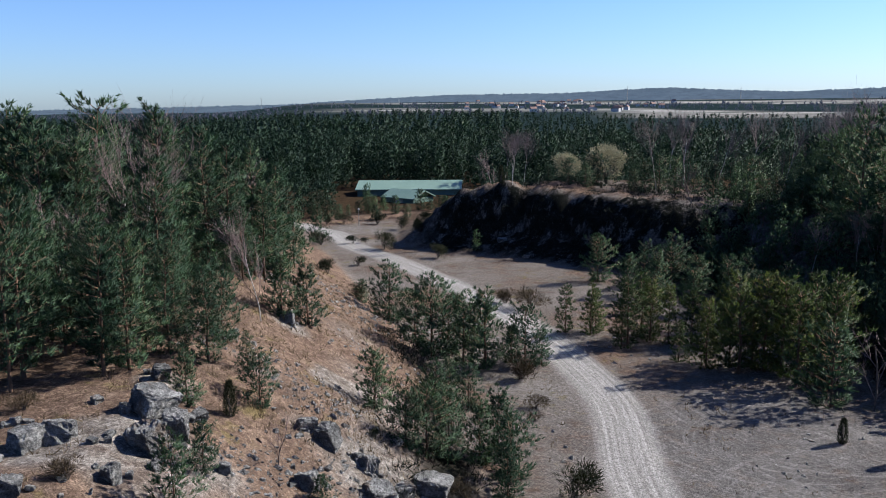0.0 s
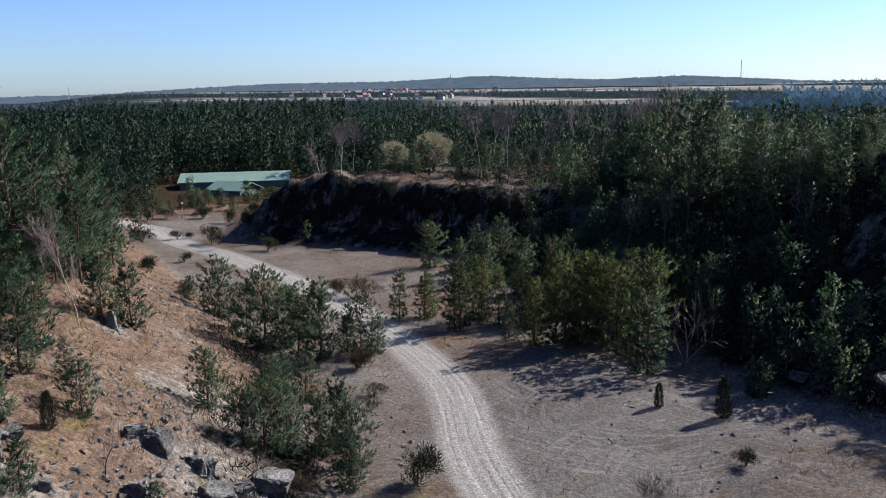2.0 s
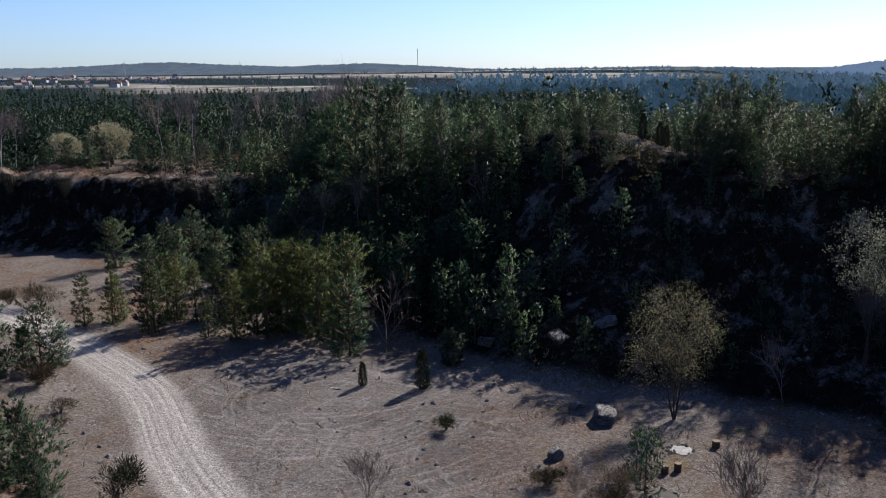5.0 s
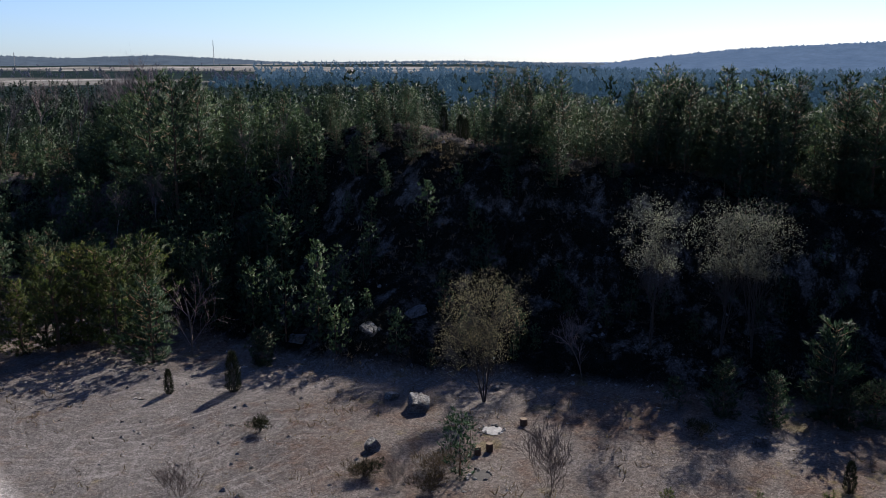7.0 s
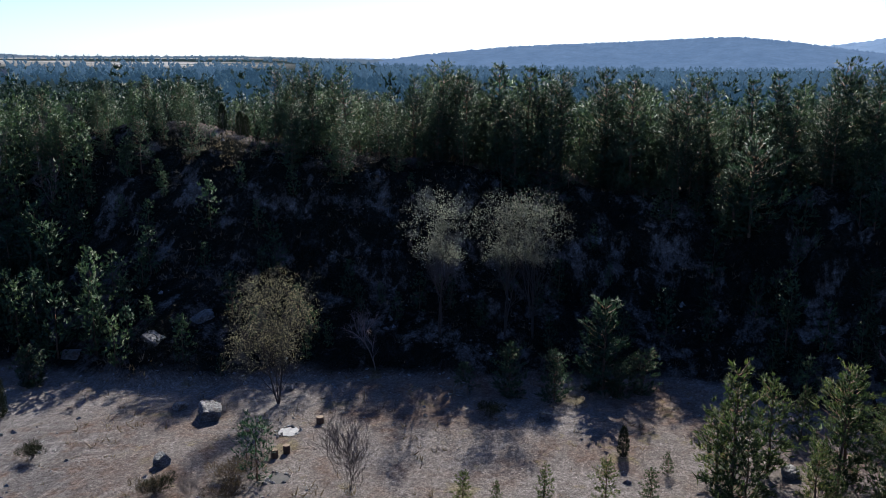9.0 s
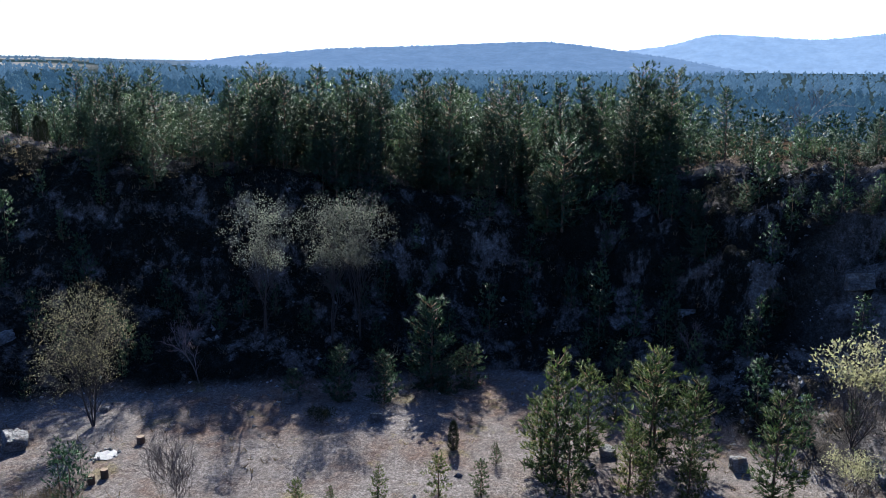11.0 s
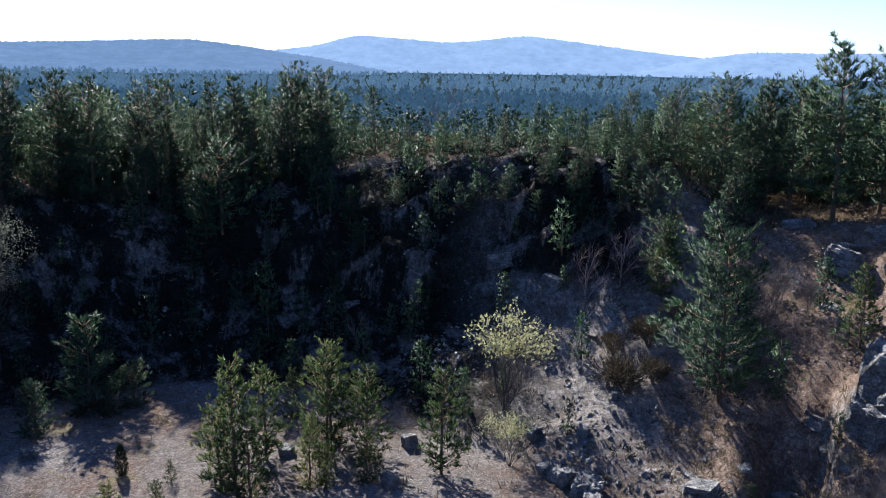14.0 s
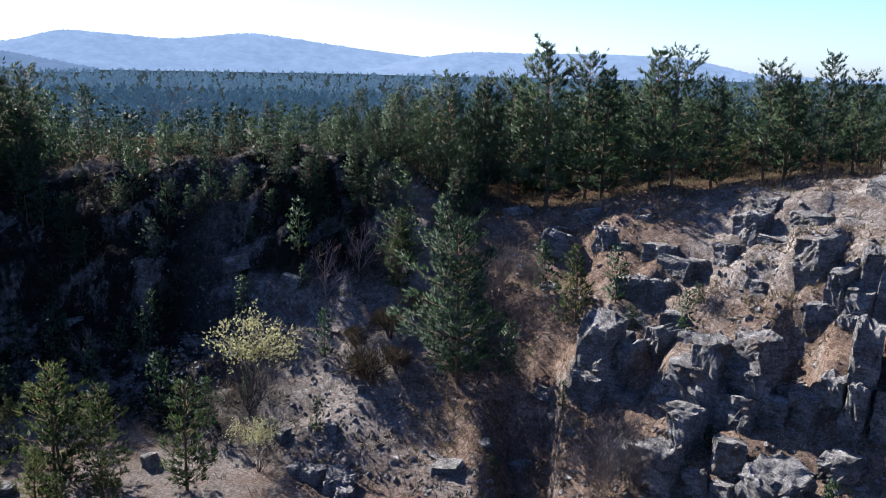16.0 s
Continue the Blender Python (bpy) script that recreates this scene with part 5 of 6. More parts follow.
BARES = [bare_thing("bare_tree", 50 + i, 5.0, "leafless grey tree with thin branches", GREYBARK, TWIGS, spread=0.42, forks=5, levels=3, thin=0.8, first=0.2) for i in range(2)]
for x, y, h in BARE_TREES:
    plant(BARES, x, y, h, rng.rand() * 360, 4.6, "leafless trees")
BIRCH_KINDS = [bare_thing("birch_tree", 54 + i, 10.0, "leafless birch with a white trunk and reddish twigs", BIRCH, TWIGS, spread=0.34, forks=7, first=0.3, levels=3, thin=0.5, category="birch tree") for i in range(2)]
for x, y, h in BIRCHES:
    plant(BIRCH_KINDS, x, y, h, rng.rand() * 360, 9.0, "birches")
def round_tree(name, label, category, seed, h, w, leaf, heads, each, size, group="", low=0.1, **kw):
    """A budding tree with a domed crown: forked limbs, and buds in loose clusters, thicker towards the outside."""
    rng = np.random.RandomState(seed)
    (tv, tf, _), (wv, wf, _), ends = bare_parts(seed, h, **kw)
    fit = np.array([0.46 * w / np.percentile(np.abs(ends[:, :2]), 97)] * 2 + [0.96 * h / ends[:, 2].max()])
    off = unit(rng.normal(size=(heads // 3, 3)) + [0, 0, 0.2])
    mid = h * (0.5 + 0.5 * low)
    loose = off * rng.uniform(0.3, 1.0, (len(off), 1)) ** 0.5 * [w * 0.46, w * 0.46, 0.95 * (h - mid)] + [0, 0, mid]
    tips = (ends * fit)[ends[:, 2] * fit[2] > low * h]
    at = np.concatenate([loose, tips[rng.randint(0, len(tips), heads - len(off))] + rng.normal(size=(heads - len(off), 3)) * 0.2])
    at = np.repeat(at, each, 0) + rng.normal(size=(len(at) * each, 3)) * 0.15
    v, f = blades(rng, at, unit(at - [0, 0, 0.4 * h]), size, size * 0.75, 0.7)
    return thing(name, label, category, [("trunk", mesh("trunk", tv * fit, tf, DARKBARK, shade=True)), ("branchwork", mesh("branchwork", wv * fit, wf, DARKBARK)), ("leaves", mesh("leaves", v, f, leaf))], group)


for a, up, r in ((26.2, -1.2, 95), (27.3, -1.9, 94), (23.6, -2.2, 96), (31.9, -2.8, 91), (36.2, -2.6, 90), (34.2, -3.4, 89)):
    x, y = r * math.sin(radians(a)), r * math.cos(radians(a))
    plant(BIRCH_KINDS, x, y, min(6.0, EYE + r * math.tan(radians(up)) - ground_z(x, y)), rng.rand() * 360, 11.0, "birches")
# Buds start at half height; the bare lower crown imitates its shade.
PALES = [round_tree("budding_tree", "tall greyish budding tree at the foot of the shaded cliff", "tree", 58 + i, 11.0, 6.2, BUDS, 900, 5, 0.1, low=0.52, spread=0.42, forks=5, stems=3, levels=3, splay=0.12, first=0.3) for i in range(2)]
for x, y, h in PALE_TREES:
    plant(PALES, x, y, h, rng.rand() * 360, 11.0, "budding trees at the cliff's foot", sink=0.1)
willow = round_tree("willow_tree", "round-crowned budding willow beside the campfire ring", "willow tree", 61, 8.6, 5.8, WILLOWBUD, 1500, 5, 0.08, low=0.3, spread=0.45, forks=5, stems=6, levels=3, splay=0.3, first=0.15, thin=0.9)
x, y, h = WILLOW[0]
plant([willow], x, y, h, 30, 8.6)
YELLOWS = [round_tree("catkin_shrub", "many-stemmed willow shrub with yellow catkins on top", "shrub", 66 + i, 5.0, 4.3, CATKIN, 340, 5, 0.15, low=0.62, spread=0.4, forks=4, stems=8, levels=3, splay=0.5, first=0.35, thin=0.7) for i in range(2)]
for x, y, h in YELLOW_SHRUBS:
    plant(YELLOWS, x, y, h, rng.rand() * 360, 5.0, "yellow flowering willow shrubs")
def bloom_thing(seed, h, w):
    """A round tree in blossom: a short forked trunk under a domed crown."""
    rng = np.random.RandomState(seed)
    limbs = Bits()
    for k in range(9):
        a, t = 6.283 * k / 9 + rng.rand(), rng.uniform(0.3, 0.95)
        top = np.array([math.cos(a) * w * 0.42 * t, math.sin(a) * w * 0.42 * t, h * (0.95 - 0.4 * t)])
        limbs.add(*tube([[0, 0, -0.2], top * [0.15, 0.15, 0.35], top], [0.16, 0.09, 0.02], 5))
    off = unit(rng.normal(size=(60, 3)) + [0, 0, 0.25])
    heads = off * rng.uniform(0.55, 0.95, (60, 1)) * [w * 0.43, w * 0.43, h * 0.4] + [0, 0, h * 0.56]
    at = np.repeat(heads, 60, 0) + rng.normal(size=(3600, 3)) * [w * 0.055, w * 0.055, h * 0.05]
    v, f = blades(rng, at, unit(at - [0, 0, h * 0.45]), 0.3, 0.14, 0.6)
    return thing("blossoming_tree", "round pale tree in blossom on the far plateau", "tree", [("trunk", mesh("trunk", *limbs.done()[:2], GREYBARK, shade=True)), ("crown", mesh("crown", v, f, BLOOM))])


bloom = bloom_thing(71, 6.4, 8.0)
bloom.matrix_world = stand(26.0, 136.5, 1.0, 0)
copy_thing(bloom, stand(20.0, 139.0, 0.72, 120))
COLUMNS = [bush_thing("juniper", 74 + i, 2.0, 0.75, "narrow dark columnar juniper", JUNIPER, "juniper", n=1500, column=True, length=0.2, wide=0.03) for i in range(2)]
for x, y, h in JUNIPERS:
    plant(COLUMNS, x, y, h, rng.rand() * 360, 2.0, "junipers")
DARKS = [bush_thing("shrub", 78 + i, 1.5, 1.7, "dense dark evergreen shrub", JUNIPER) for i in range(2)]
for x, y, h in DARK_SHRUBS:
    plant(DARKS, x, y, h, rng.rand() * 360, 1.5, "dark shrubs")
RUSSETS = [bush_thing("dry_shrub", 82 + i, 1.3, 1.7, "low brown dry shrub", RUSSET, n=1300, length=0.26, wide=0.025) for i in range(2)]
for x, y, h in RUSSET_SHRUBS:
    plant(RUSSETS, x, y, h, rng.rand() * 360, 1.3, "brown shrubs")
DEADS = [bare_thing("leafless_bush", 86 + i, 3.0, "many-stemmed leafless bush on the gravel", GREYBARK, GREYBARK, spread=0.4, forks=3, stems=16, levels=3, thin=0.18, category="bush") for i in range(2)]
for x, y, h in DEAD_BUSHES:
    plant(DEADS, x, y, h, rng.rand() * 360, 2.3, "leafless bushes")
tuft = bush_thing("grass_clump", 90, 1.0, 1.6, "pale yellow clump of dry grass", STRAW, "grass", n=900, length=0.5, wide=0.02)
plant([tuft], 30.2, 30.4, 1.1, 0, 1.0)

for i in range(16):
    plant(DARK_PINES, -27 + 2.1 * i + rng.uniform(-1, 1), rng.uniform(162, 187), rng.uniform(2.4, 4.4), rng.rand() * 360, 4.0, "pines before the halls", "bushy green pine before the green-roofed hall")
for i in range(12):
    plant(DARKS, -24 + 2.6 * i * (0.5 + 0.5 * rng.rand()), rng.uniform(140, 158) if i % 2 else 134 + i * 0.3, rng.uniform(1.0, 2.2), rng.rand() * 360, 1.5, "dark shrubs")
for x, y, h in ((9.6, 139, 6.6), (11.2, 140.5, 7.2), (13, 141, 6.8), (8.2, 142, 6.5), (32, 128, 8.5), (39, 122, 9.0), (44, 124, 9.5), (47, 118, 9.4), (52, 112, 9.6), (35, 133, 8.6), (-19.6, 55, 9.2), (-20.7, 55.6, 8.6), (-22.5, 47, 6.2), (-12.6, 56, 6)):
    plant(BIRCH_KINDS, x, y, h, rng.rand() * 360, 9.0, "birches")

for a, r, h in ((4.2, 139, 3.4), (8.3, 134, 4.4), (9.4, 133, 4.0), (10.2, 136, 5.2), (12.6, 133, 3.6), (13.3, 131, 5.0), (14.2, 133, 5.6), (15.2, 130, 5.4), (16.4, 131, 4.6), (17.6, 128, 5.2), (18.6, 126, 5.6), (19.8, 124, 6.0), (7.0, 141, 3.0)):
    plant(DARK_PINES, r * math.sin(radians(a)), r * math.cos(radians(a)), h, rng.rand() * 360, 4.0, "pines of the far plateau", "bushy dark pine on the bare plateau")
# a fallen dead trunk on the scree
fallen = tagged(new("fallen_trunk"), "bleached dead trunk fallen across the scree", "log")
tv, tf = tube([(0, 0, 0), (0.9, 0.1, 0.05), (1.9, 0.05, 0.02), (2.9, 0.2, 0.1)], [0.13, 0.11, 0.08, 0.03], 7)
piece("stem", mesh("stem", tv, tf, GREYBARK, shade=True), fallen)
for k, (s, a) in enumerate(((0.8, 50), (1.3, -60), (1.8, 40), (2.2, -45))):
    tv, tf = tube([(0, 0, 0), (0.35, 0, 0.1), (0.6, 0.03, 0.25)], [0.035, 0.022, 0.008], 4)
    piece("broken_branch", mesh("broken_branch", tv, tf, GREYBARK), fallen).matrix_local = pose(s, 0.1, 0.05, 0, -20, a)
fallen.matrix_world = pose(*FALLEN[0][:2], ground_z(*FALLEN[0][:2]) + 0.1, 0, 6, 20)

# ---- rocks ----
BLOCKS = [crag_mesh(100 + i, 0.4, 0.06, 4) for i in range(7)]
PEBBLES = [rock_mesh(i + 20, 1, 1, 1, detail=2) for i in range(3)]
ROUGH = [crag_mesh(110 + i, 0.42, 0.06, 6) for i in range(3)]


def boulder(i, x, y, w, h, label, group, sink=0.2):
    ob = tagged(new("boulder", (ROUGH if w > 1.7 else BLOCKS)[i % (3 if w > 1.7 else 7)]), label, "rock", group)
    ob.matrix_world = pose(x, y, ground_z(x, y) + 0.9 * h * (0.46 - sink), 16 * math.sin(i * 2.1), 14 * math.cos(i * 3.3), i * 47) @ Matrix.Diagonal((0.82 * w, 0.74 * w, 0.9 * h, 1))


for i, (x, y, w, h) in enumerate(ROCKS):
    boulder(i, x, y, w, h, "grey angular limestone boulder" + (" on the quarry floor" if x > 10 else " on the grassy slope"), "loose boulders")
for i, (x, y, w, h) in enumerate([q for q in ROCKS if q[0] < 5]):
    for k in range(4):
        a, far = rng.rand() * 6.283, rng.uniform(0.7, 2.0)
        boulder(i * 4 + k, x + math.cos(a) * far * w, y + math.sin(a) * far * w, w * rng.uniform(0.15, 0.45), h * rng.uniform(0.15, 0.4), "broken pale limestone block on the grassy slope", "broken blocks")
for i, (x, y, w, h) in enumerate(CLIFF_BLOCKS):
    boulder(i + 3, x, y, w, h, "massive grey limestone boulder below the cliff", "cliff boulders", 0.25)
SQUARE = [crag_mesh(30 + i, 0.24, 0.06, 5) for i in range(9)]
for n, ledge in enumerate((LEDGE_UPPER, LEDGE_LOWER, LEDGE_SOUTH)):
    wall = tagged(new("rock_ledge"), "fissured grey limestone ledge of squared blocks in the grassy cliff", "rock", "rock ledges")
    for i, (x, y, w, h) in enumerate(ledge):
        w, h = (0.75 * w, 0.8 * h) if n == 0 else (0.92 * w, 0.94 * h)
        deep = max(1.8, 1.2 * w)
        base = pose(x, y, float(height(np.array([x]), np.array([y]), False)[0]) + 0.4 * float(terraces(x, y)), 0, 0, downhill(x, y) + 9 * math.sin(i * 2.3))
        cols = max(1, min(3, int(round(w / 1.1))))
        for c in range(cols):
            q = i * 5.3 + c * 2.9 + n
            tall, wide = h * (0.84 + 0.2 * math.sin(q)), w * 1.3 / cols
            courses = max(1, min(3, int(round(tall / 2.0 + 0.5 * math.sin(q * 3)))))
            z = -0.35
            for k in range(courses):
                e = q * 1.7 + k * 2.3
                up = (tall + 0.35) / courses * (1 + 0.25 * math.sin(e * 1.9))
                ob = piece("block", SQUARE[int(abs(e) * 3.7) % 9], wall)
                ob.matrix_local = base @ pose((c - (cols - 1) / 2) * w * 1.08 / cols + 0.1 * math.sin(e * 2.7), deep * (0.52 + 0.12 * k + 0.16 * math.sin(e * 2.1)), z + up / 2, 5 * math.sin(e), 5 * math.sin(e * 1.3), 10 * math.sin(e * 0.7) + 180 * (k % 2)) @ Matrix.Diagonal((wide * (1.02 + 0.14 * math.sin(e * 3.1)), deep, up * 1.1, 1))
                z += up
for i, (x, y, w, h) in enumerate(SCREE_BLOCKS):
    boulder(i + 5, x, y, w, h, "grey boulder lying on the scree", "scree boulders")


def outcrops():
    """Smaller blocks that stick out of the rock faces."""
    rng = np.random.RandomState(33)
    x, y = jittered(-15, 75, -50, 135, 1.5, 8)
    d, rim, width, steep = quarry(x, y)
    u, az = d / width, np.degrees(np.arctan2(x, y))
    p = np.where((u > 0.4) & (u < 1.0), 0.02 * smooth(0.5, 0.9, steep) * (u < 0.84), 0)
    p = np.where((az > 114) & (u > 0.08) & (u < 1.02), 0.08, p)
    p = np.where((az < 150) & (u > 0) & (u < 0.4) & (steep > 0.3), np.where(az > 112, 0.12, 0.02), p)
    k = rng.rand(len(x)) < p
    x, y, az = x[k], y[k], az[k]
    z = height(x, y)
    rocks = [crag_mesh(50 + i, 0.22, 0.045, 3) for i in range(6)]
    size = rng.uniform(0.4, 1.0, len(x)) ** 1.5 * np.where(az > 114, 1.6, 1.25)
    for name, label, part_of in (("north", "grey limestone blocks sticking out of the shaded cliff", az < 60), ("east", "grey limestone blocks in the high shaded quarry face", (az >= 60) & (az < 112)), ("south", "sunlit grey limestone blocks in the grassy southern face", az >= 112)):
        face = tagged(new("limestone_cliff"), label, "rock", "rock faces")
        for i in np.flatnonzero(part_of):
            ob = piece("block", rocks[i % 6], face)
            ob.matrix_local = pose(x[i], y[i], z[i] - size[i] * 0.22, 10 * rng.normal(), 10 * rng.normal(), downhill(x[i], y[i]) + 15 * rng.normal()) @ Matrix.Diagonal((1.5 * size[i], 1.1 * size[i], 0.95 * size[i], 1))


outcrops()


def small_stones():
    """Broken stone lying on the floor, the slope and the scree."""
    rng = np.random.RandomState(35)
    n = 260000
    az, r = np.radians(rng.uniform(-33, 145, n)), np.sqrt(rng.uniform(24**2, 90**2, n))
    x, y = r * np.sin(az), r * np.cos(az)
    d, rim, width, steep = quarry(x, y)
    u = d / width
    p = np.where(d < 0, 0.05, np.where(u < 1.1, 0.3 + 0.3 * (np.degrees(az) > 85) * (u < 0.35), 0.0)) * smooth(-0.35, 0.45, fbm(x, y, 7, 3, 3))
    p = np.where((x < 5) & (y < 52), p * 2.6, p)
    p = np.where((az > 1.95) & (u > 0) & (u < 1.0), p * 2.2, np.where((az > 0.1) & (az < 1.6) & (u > 0.04), p * 0.12, p)) * (np.abs(track(x, y)[0]) > 2.5)
    k = rng.rand(n) < p
    x, y = x[k], y[k]
    z = height(x, y)
    kinds = []
    for i in range(6):
        v = np.array([(1, 0, 0), (-1, 0, 0), (0, 1, 0), (0, -1, 0), (0, 0, 1), (0, 0, -1)]) * rng.uniform(0.6, 1.2, (6, 1)) + rng.normal(size=(6, 3)) * 0.25
        f = np.array([(0, 2, 4), (2, 1, 4), (1, 3, 4), (3, 0, 4), (2, 0, 5), (1, 2, 5), (3, 1, 5), (0, 3, 5)])
        kinds.append((v * [0.5, 0.5, 0.4], f, np.zeros(8, int)))
    size = 0.08 + 0.45 * rng.rand(len(x)) ** 5
    joined("loose_stones", "scattered pale broken limestone", "stones", kinds, np.stack([x, y, z, size, rng.rand(len(x)) * 6.28, rng.randint(0, 6, len(x))], 1), [STONE])


small_stones()


def dry_grass():
    """Tussocks of dry grass on the slopes and verges."""
    rng = np.random.RandomState(37)
    n = 150000
    az, r = np.radians(rng.uniform(-33, 145, n)), np.sqrt(rng.uniform(24**2, 100**2, n))
    x, y = r * np.sin(az), r * np.cos(az)
    d, rim, width, steep = quarry(x, y)
    u = d / width
    p = np.where(u > 0, 0.55 * (1 - 0.75 * steep), 0.07) * smooth(-0.3, 0.4, fbm(x, y, 6, 3, 2)) * (u < 1.8)
    p = p * (np.abs(track(x, y)[0]) > 3)
    p = np.where((np.degrees(az) > 110) & (u > 0.1), np.minimum(1, p * 2.2 + 0.15), p)
    k = rng.rand(n) < p
    x, y = x[k], y[k]
    kinds = []
    for i in range(5):
        m = 6
        at = rng.normal(size=(m, 3)) * [0.12, 0.12, 0]
        v, f = blades(rng, at, np.tile([0, 0, 0.75], (m, 1)), 0.26, 0.035, 0.8)
        kinds.append((v, f, np.zeros(m, int)))
    joined("dry_grass", "dry straw-coloured grass tufts on the stony slopes", "grass", kinds, np.stack([x, y, height(x, y) - 0.02, rng.uniform(0.6, 1.5, len(x)) * np.where(x > 30, 1.35, 1.0), rng.rand(len(x)) * 6.28, rng.randint(0, 5, len(x))], 1), [STRAW])


dry_grass()


def cliff_scrub():
    """Seedling pines and bushes that grow all over the quarry's sides."""
    rng = np.random.RandomState(39)
    x, y = jittered(-15, 80, -45, 140, 2.0, 12)
    d, rim, width, steep = quarry(x, y)
    u, az = d / width, np.degrees(np.arctan2(x, y))
    p = np.where((az > 17) & (az < 37), 0.85, np.where((az > 37) & (az < 42), 0.5, np.where((az >= 42) & (az < 50), 0.1, np.where((az >= 50) & (az < 76), 0.22, np.where((az >= 76) & (az < 114), 0.42, 0.05)))))
    p = np.where((az > 94) & (u < 0.55), 0.08, p)
    p = np.where(az < 17, 0.07, p) * ((u > 0.05) & (u < 1.08) & (az > 0))
    k = rng.rand(len(x)) < p
    x, y, az = x[k], y[k], az[k]
    size = rng.uniform(0.18, 0.5, len(x)) * np.where((az > 17) & (az < 37), 1.5, 1.0)
    joined("cliff_scrub", "small pines and scrub growing on the quarry faces", "scrub", DEEP, np.stack([x, y, height(x, y) - 0.1, size, rng.rand(len(x)) * 6.28, rng.randint(0, 4, len(x))], 1), [NEEDLE, BARK])


cliff_scrub()


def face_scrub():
    """Low brush and brambles that cover the shaded faces, their colour darkened for that shade."""
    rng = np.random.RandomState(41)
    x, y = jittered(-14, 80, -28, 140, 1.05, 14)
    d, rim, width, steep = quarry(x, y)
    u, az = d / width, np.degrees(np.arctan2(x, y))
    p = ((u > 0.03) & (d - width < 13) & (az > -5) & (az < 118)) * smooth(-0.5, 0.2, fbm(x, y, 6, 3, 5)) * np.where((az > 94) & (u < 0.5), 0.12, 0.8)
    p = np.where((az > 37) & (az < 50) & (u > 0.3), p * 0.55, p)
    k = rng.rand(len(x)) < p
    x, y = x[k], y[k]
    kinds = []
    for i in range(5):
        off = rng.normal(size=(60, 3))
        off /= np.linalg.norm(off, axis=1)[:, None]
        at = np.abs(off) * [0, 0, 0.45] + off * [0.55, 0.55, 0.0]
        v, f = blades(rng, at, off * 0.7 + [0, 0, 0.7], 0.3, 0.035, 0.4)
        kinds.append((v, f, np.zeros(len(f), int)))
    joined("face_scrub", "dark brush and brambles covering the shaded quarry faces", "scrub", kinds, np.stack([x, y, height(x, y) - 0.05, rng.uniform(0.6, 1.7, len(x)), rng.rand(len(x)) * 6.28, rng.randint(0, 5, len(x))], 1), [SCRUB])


face_scrub()
# ---- built things ----
ROOF = plain("green sheet metal", (0.17, 0.27, 0.22), (0.24, 0.35, 0.29), 3.0, 0.55, 0.15, 0.01)
SHEET = plain("pale green wall sheet", (0.12, 0.2, 0.17), (0.2, 0.28, 0.24), 2.0, 0.6)
METAL = plain("grey painted steel", (0.35, 0.35, 0.34), (0.5, 0.5, 0.48), 0.5, 0.5, 0.1)
LAMPGLASS = plain("white lamp glass", (0.75, 0.75, 0.72), (0.85, 0.85, 0.82), 0.3, 0.2, 0.05)
WOOD = plain("weathered wood", (0.16, 0.11, 0.07), (0.34, 0.25, 0.17), 0.2)
CHAR = plain("charred wood and ash", (0.015, 0.014, 0.013), (0.09, 0.085, 0.08), 0.2)
ASH = plain("pale wood ash", (0.12, 0.12, 0.12), (0.5, 0.5, 0.49), 0.5)
PLASTER = plain("light house plaster", (0.5, 0.49, 0.48), (0.75, 0.74, 0.73), 4.0)
TILE = plain("red roof tiles", (0.24, 0.16, 0.14), (0.36, 0.22, 0.18), 3.0)
GLASS = plain("dark window glass", (0.02, 0.025, 0.03), (0.06, 0.07, 0.08), 2.0, 0.15)


def slab(x0, x1, y0, y1, z0, z1, bevel=0.0):
    bm = bmesh.new()
    bmesh.ops.create_cube(bm, size=1)
    bmesh.ops.transform(bm, matrix=Matrix.Translation(((x0 + x1) / 2, (y0 + y1) / 2, (z0 + z1) / 2)) @ Matrix.Diagonal((x1 - x0, y1 - y0, z1 - z0, 1)), verts=bm.verts)
    if bevel:
        bmesh.ops.bevel(bm, geom=bm.edges[:], offset=bevel, segments=2, affect="EDGES")
    return bm


def gable(l, w, z0, z1, out=0.3, thick=0.12):
    """A pitched roof as a folded sheet with thickness, ridge along x."""
    bm = bmesh.new()
    vs = []
    for x in (-l / 2 - out, l / 2 + out):
        vs.append([bm.verts.new((x, y, z)) for y, z in ((-w / 2 - out, z0), (0, z1), (w / 2 + out, z0), (w / 2 + out, z0 - thick), (0, z1 - thick), (-w / 2 - out, z0 - thick))])
    for k in range(6):
        bm.faces.new([vs[0][k], vs[0][(k + 1) % 6], vs[1][(k + 1) % 6], vs[1][k]])
    bm.faces.new(vs[0][::-1]), bm.faces.new(vs[1])
    bmesh.ops.recalc_face_normals(bm, faces=bm.faces)
    return bm


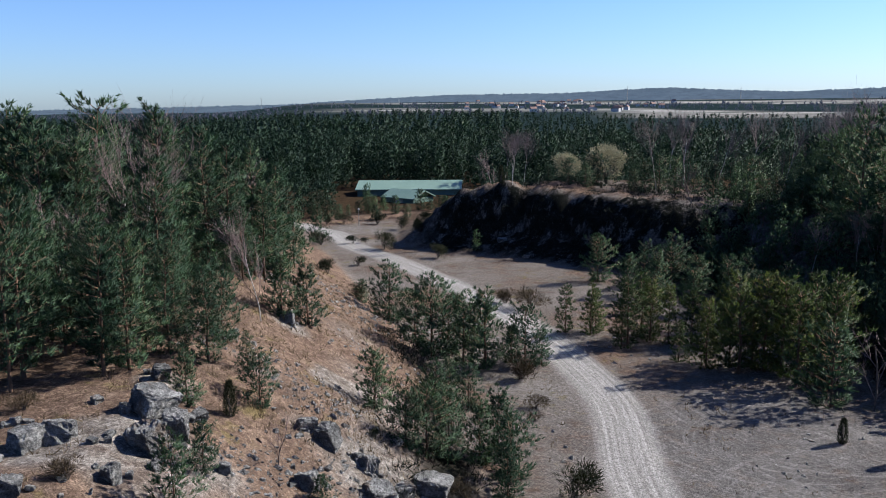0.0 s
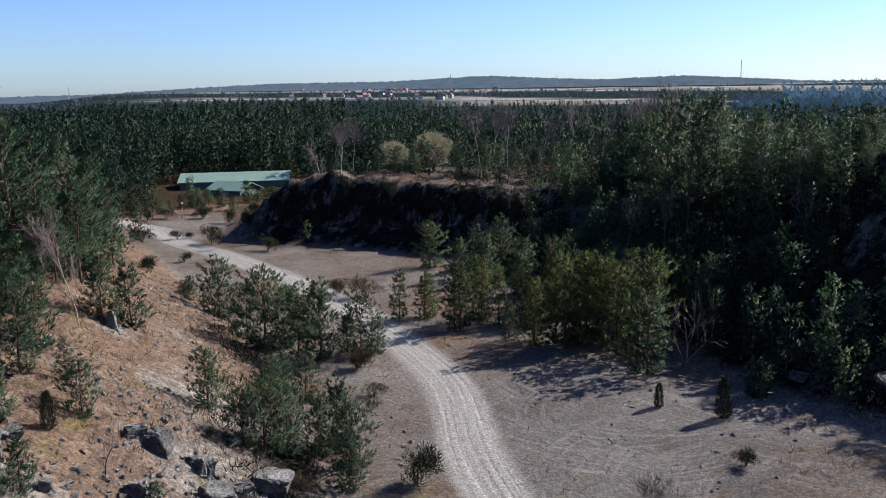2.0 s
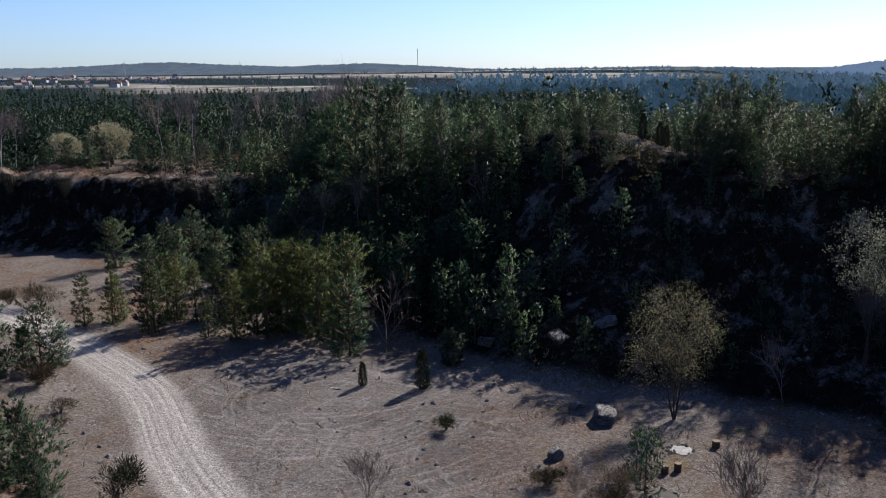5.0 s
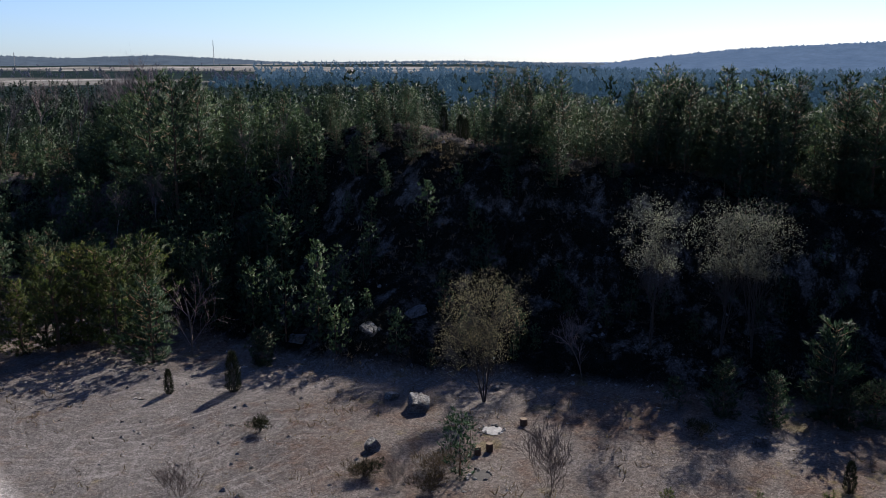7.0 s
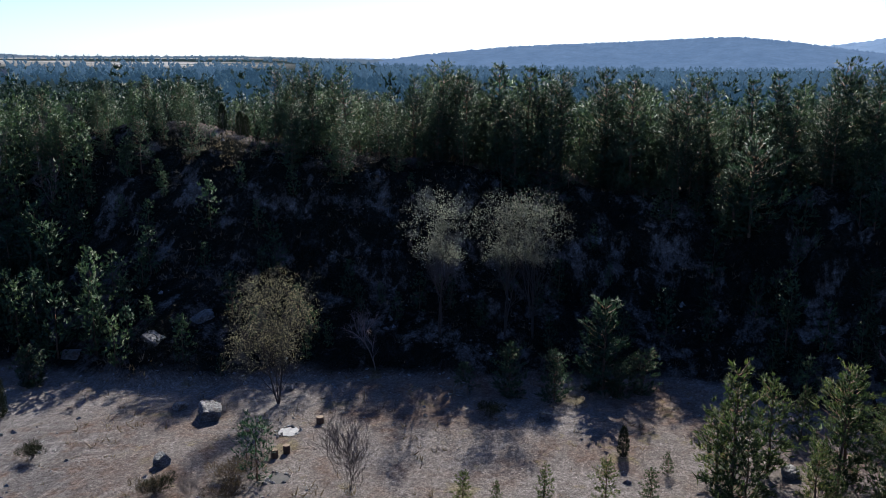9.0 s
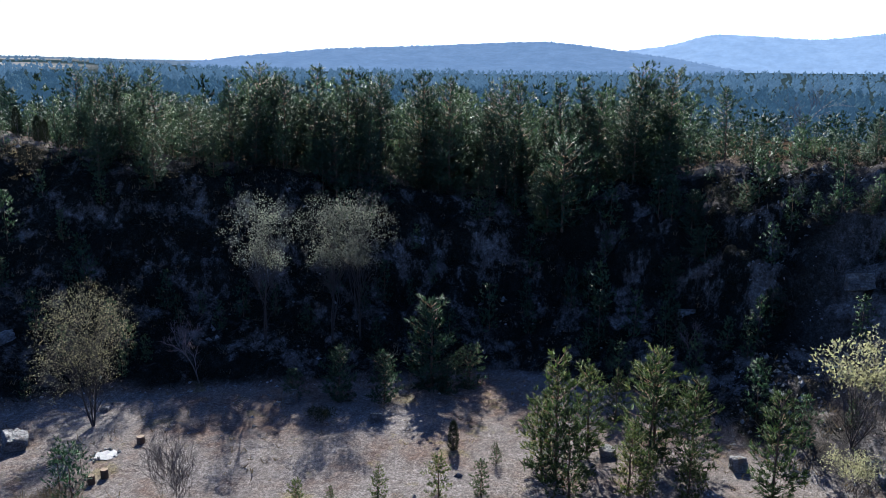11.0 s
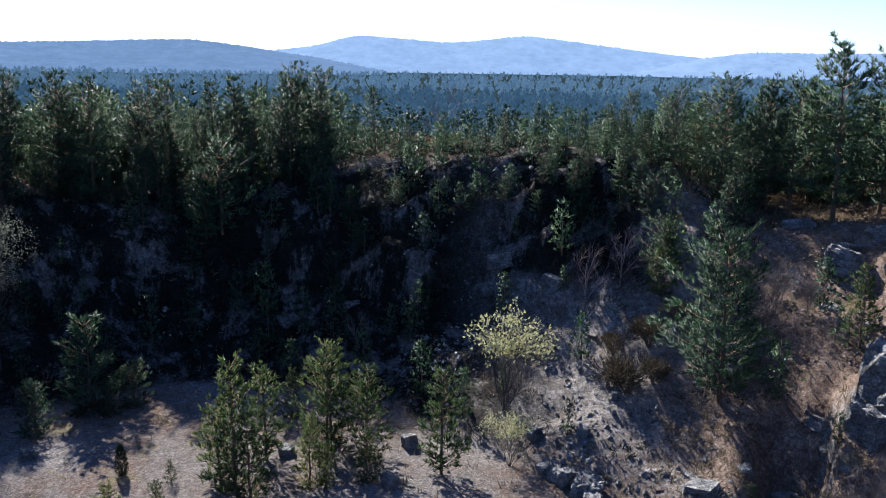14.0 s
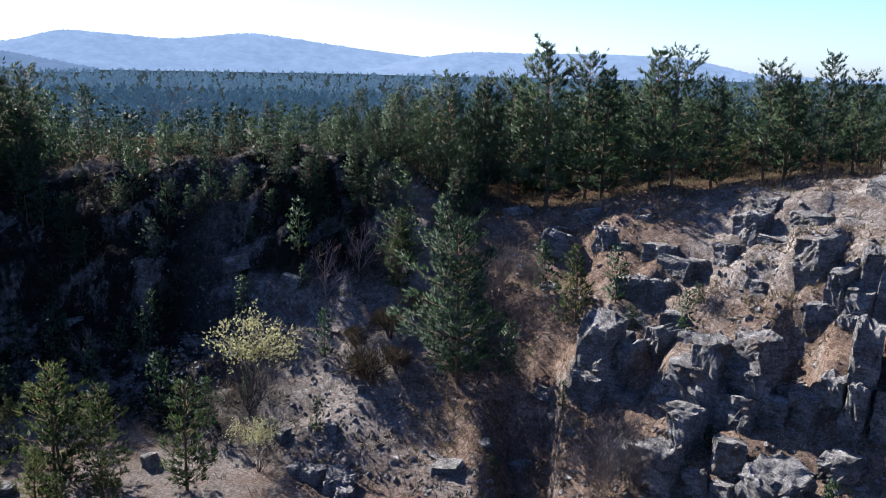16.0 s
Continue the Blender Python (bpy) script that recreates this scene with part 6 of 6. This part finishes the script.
def hall(x, y, turn, l, w, eave, top, z=None):
    ob = tagged(new("hall"), "long low hall with a green sheet-metal roof among pines", "building", "green halls")
    part("wall", slab(-l / 2, l / 2, -w / 2, w / 2, -0.5, eave - 0.05), SHEET, ob)
    part("roof", gable(l, w, eave, top, 0.5, 0.2), ROOF, ob, "green seamed sheet-metal roof")
    for i in range(int(l // 4)):
        seam = part("roof_seam", slab(-0.05, 0.05, -w / 4 - 0.2, w / 4, 0, 0.06), ROOF, ob)
        seam.matrix_local = pose(-l / 2 + 2 + 4 * i, -w / 4, (eave + top) / 2, math.degrees(math.atan2(top - eave, w / 2)))
    part("door", slab(-1.4, 1.4, -w / 2 - 0.06, -w / 2 + 0.02, 0, eave - 0.3, 0.02), METAL, ob, "grey steel door")
    ob.matrix_world = pose(x, y, ground_z(x, y) if z is None else z, 0, 0, turn)


hall(-8.6, 212, -3, 25, 12, 1.7, 3.4)
hall(-8.4, 193, -38, 9, 7, 1.3, 2.9)

# lamp post at the quarry's entrance
x, y, _, _ = BITS[6]
post = tagged(new("street_lamp"), "slim grey lamp post with a white globe", "street lamp")
tv, tf = tube([(0, 0, -0.3), (0, 0, 1.2), (0, 0, 3.0)], [0.07, 0.055, 0.045], 10)
piece("pole", mesh("pole", tv, tf, METAL, shade=True), post)
bm = bmesh.new()
bmesh.ops.create_uvsphere(bm, u_segments=14, v_segments=9, radius=0.2)
bmesh.ops.translate(bm, verts=bm.verts, vec=(0, 0, 3.15))
part("globe", bm, LAMPGLASS, post, "white glass globe")
part("collar", slab(-0.08, 0.08, -0.08, 0.08, 2.93, 3.02, 0.02), METAL, post)
post.matrix_world = stand(x, y)

# campfire places, log seats and pieces of log
for n, (x, y, w, _) in enumerate(BITS[2:4]):
    ring = tagged(new("campfire_ring"), "round stone-edged campfire place with pale ash" if n == 0 else "old round campfire place of grey stones", "campfire", "campfire places")
    v = [(0, 0, 0.03)] + [(math.cos(a) * w * 0.36 * (1 + 0.12 * math.sin(5 * a)), math.sin(a) * w * 0.36, 0.015) for a in np.arange(0, 6.28, 0.35)]
    f = [(0, i, i % (len(v) - 1) + 1) for i in range(1, len(v))]
    piece("ash", mesh("ash", v, f, ASH if n == 0 else CHAR, shade=True), ring, "pale wood ash" if n == 0 else "black ash and charcoal")
    for i in range(22):
        a = rng.rand() * 6.283
        s = 0.09 + 0.1 * rng.rand()
        st = piece("stone", PEBBLES[i % 3], ring)
        st.matrix_local = pose(math.cos(a) * w * rng.uniform(0.25, 0.52), math.sin(a) * w * rng.uniform(0.25, 0.52), 0.03, 0, 0, i * 50) @ Matrix.Diagonal((s * 1.3, s, s * 0.8, 1))
    ring.matrix_world = pose(x, y, ground_z(x, y))


def log_seat(x, y, r, h, lying=0):
    ob = tagged(new("log_seat"), "short upright sawn log used as a seat" if not lying else "short sawn log lying on the gravel", "log", "log seats")
    zs = [0, 0.03, h - 0.03, h]
    tv, tf = tube([(0, 0, q) for q in zs], [r * 0.97, r, r * 0.98, r * 0.94], 14)
    piece("bark", mesh("bark", tv, tf, BARK, shade=True), ob)
    bm = bmesh.new()
    bmesh.ops.create_circle(bm, cap_ends=True, segments=14, radius=r * 0.94)
    bmesh.ops.translate(bm, verts=bm.verts, vec=(0, 0, h))
    part("sawn_top", bm, WOOD, ob, "pale sawn face")
    ob.matrix_world = pose(x, y, ground_z(x, y) + (r if lying else -0.02), 90 * lying, 0, lying * 60)


log_seat(BITS[0][0], BITS[0][1], 0.2, 0.5)
log_seat(BITS[1][0], BITS[1][1], 0.21, 0.52)
log_seat(BITS[5][0], BITS[5][1], 0.15, 0.5, 1)
log_seat(BITS[4][0], BITS[4][1], 0.24, 0.45)

# village on the plain
def house(l, w, eave, top):
    ob = tagged(new("house"), "small light village house with a pitched roof", "house", "village houses")
    part("wall", slab(-l / 2, l / 2, -w / 2, w / 2, -3, eave), PLASTER, ob)
    part("roof", gable(l, w, eave, top, 0.6, 0.3), TILE, ob, "reddish-brown tiled roof")
    for i in range(2):
        part("window", slab(-l / 4 + i * l / 2 - 0.9, -l / 4 + i * l / 2 + 0.9, -w / 2 - 0.06, -w / 2 + 0.1, 1.2, 2.8), GLASS, ob)
    part("chimney", slab(l / 5, l / 5 + 0.9, 0.3, 1.2, eave, top + 1), TILE, ob)
    return ob


hr = np.random.RandomState(44)
first_house = house(13, 10, 5.5, 10)
for i in range(46):
    a, r = radians(hr.normal(6.5, 4.2)), hr.uniform(1500, 2900)
    x, y = r * math.sin(a), r * math.cos(a)
    m = pose(x, y, ground_z(x, y) + 1, 0, 0, hr.rand() * 180) @ Matrix.Scale(hr.uniform(0.7, 1.1), 4)
    if i == 0:
        first_house.matrix_world = m
    else:
        copy_thing(first_house, m)
for a, r, h in ((-23, 3400, 26), (-12, 3500, 30), (-3, 3500, 34), (12, 3450, 60), (19, 3450, 52), (30.5, 3450, 95)):
    x, y = r * math.sin(radians(a)), r * math.cos(radians(a))
    mast = tagged(new("lattice_mast"), "thin lattice mast on the horizon", "mast", "masts")
    b = Bits()
    for k in range(4):
        sx, sy = (-1, 1)[k % 2], (-1, 1)[k // 2]
        b.add(*tube([(sx * 2.2, sy * 2.2, -20), (sx * 0.4, sy * 0.4, h)], [0.35, 0.3], 4))
    v, f, _ = b.done()
    piece("legs", mesh("legs", v, f, METAL), mast)
    part("crossarm", slab(-4, 4, -0.4, 0.4, h * 0.82, h * 0.82 + 0.8), METAL, mast)
    mast.matrix_world = pose(x, y, EYE + 5)
# models of which no tree was planted
for model in PINES + YOUNG_PINES + DARK_PINES + BROAD_PINES + BARES + BIRCH_KINDS + PALES + YELLOWS + COLUMNS + DARKS + RUSSETS + DEADS:
    if model not in planted:
        for ob in (*model.children_recursive, model):
            bpy.data.objects.remove(ob)
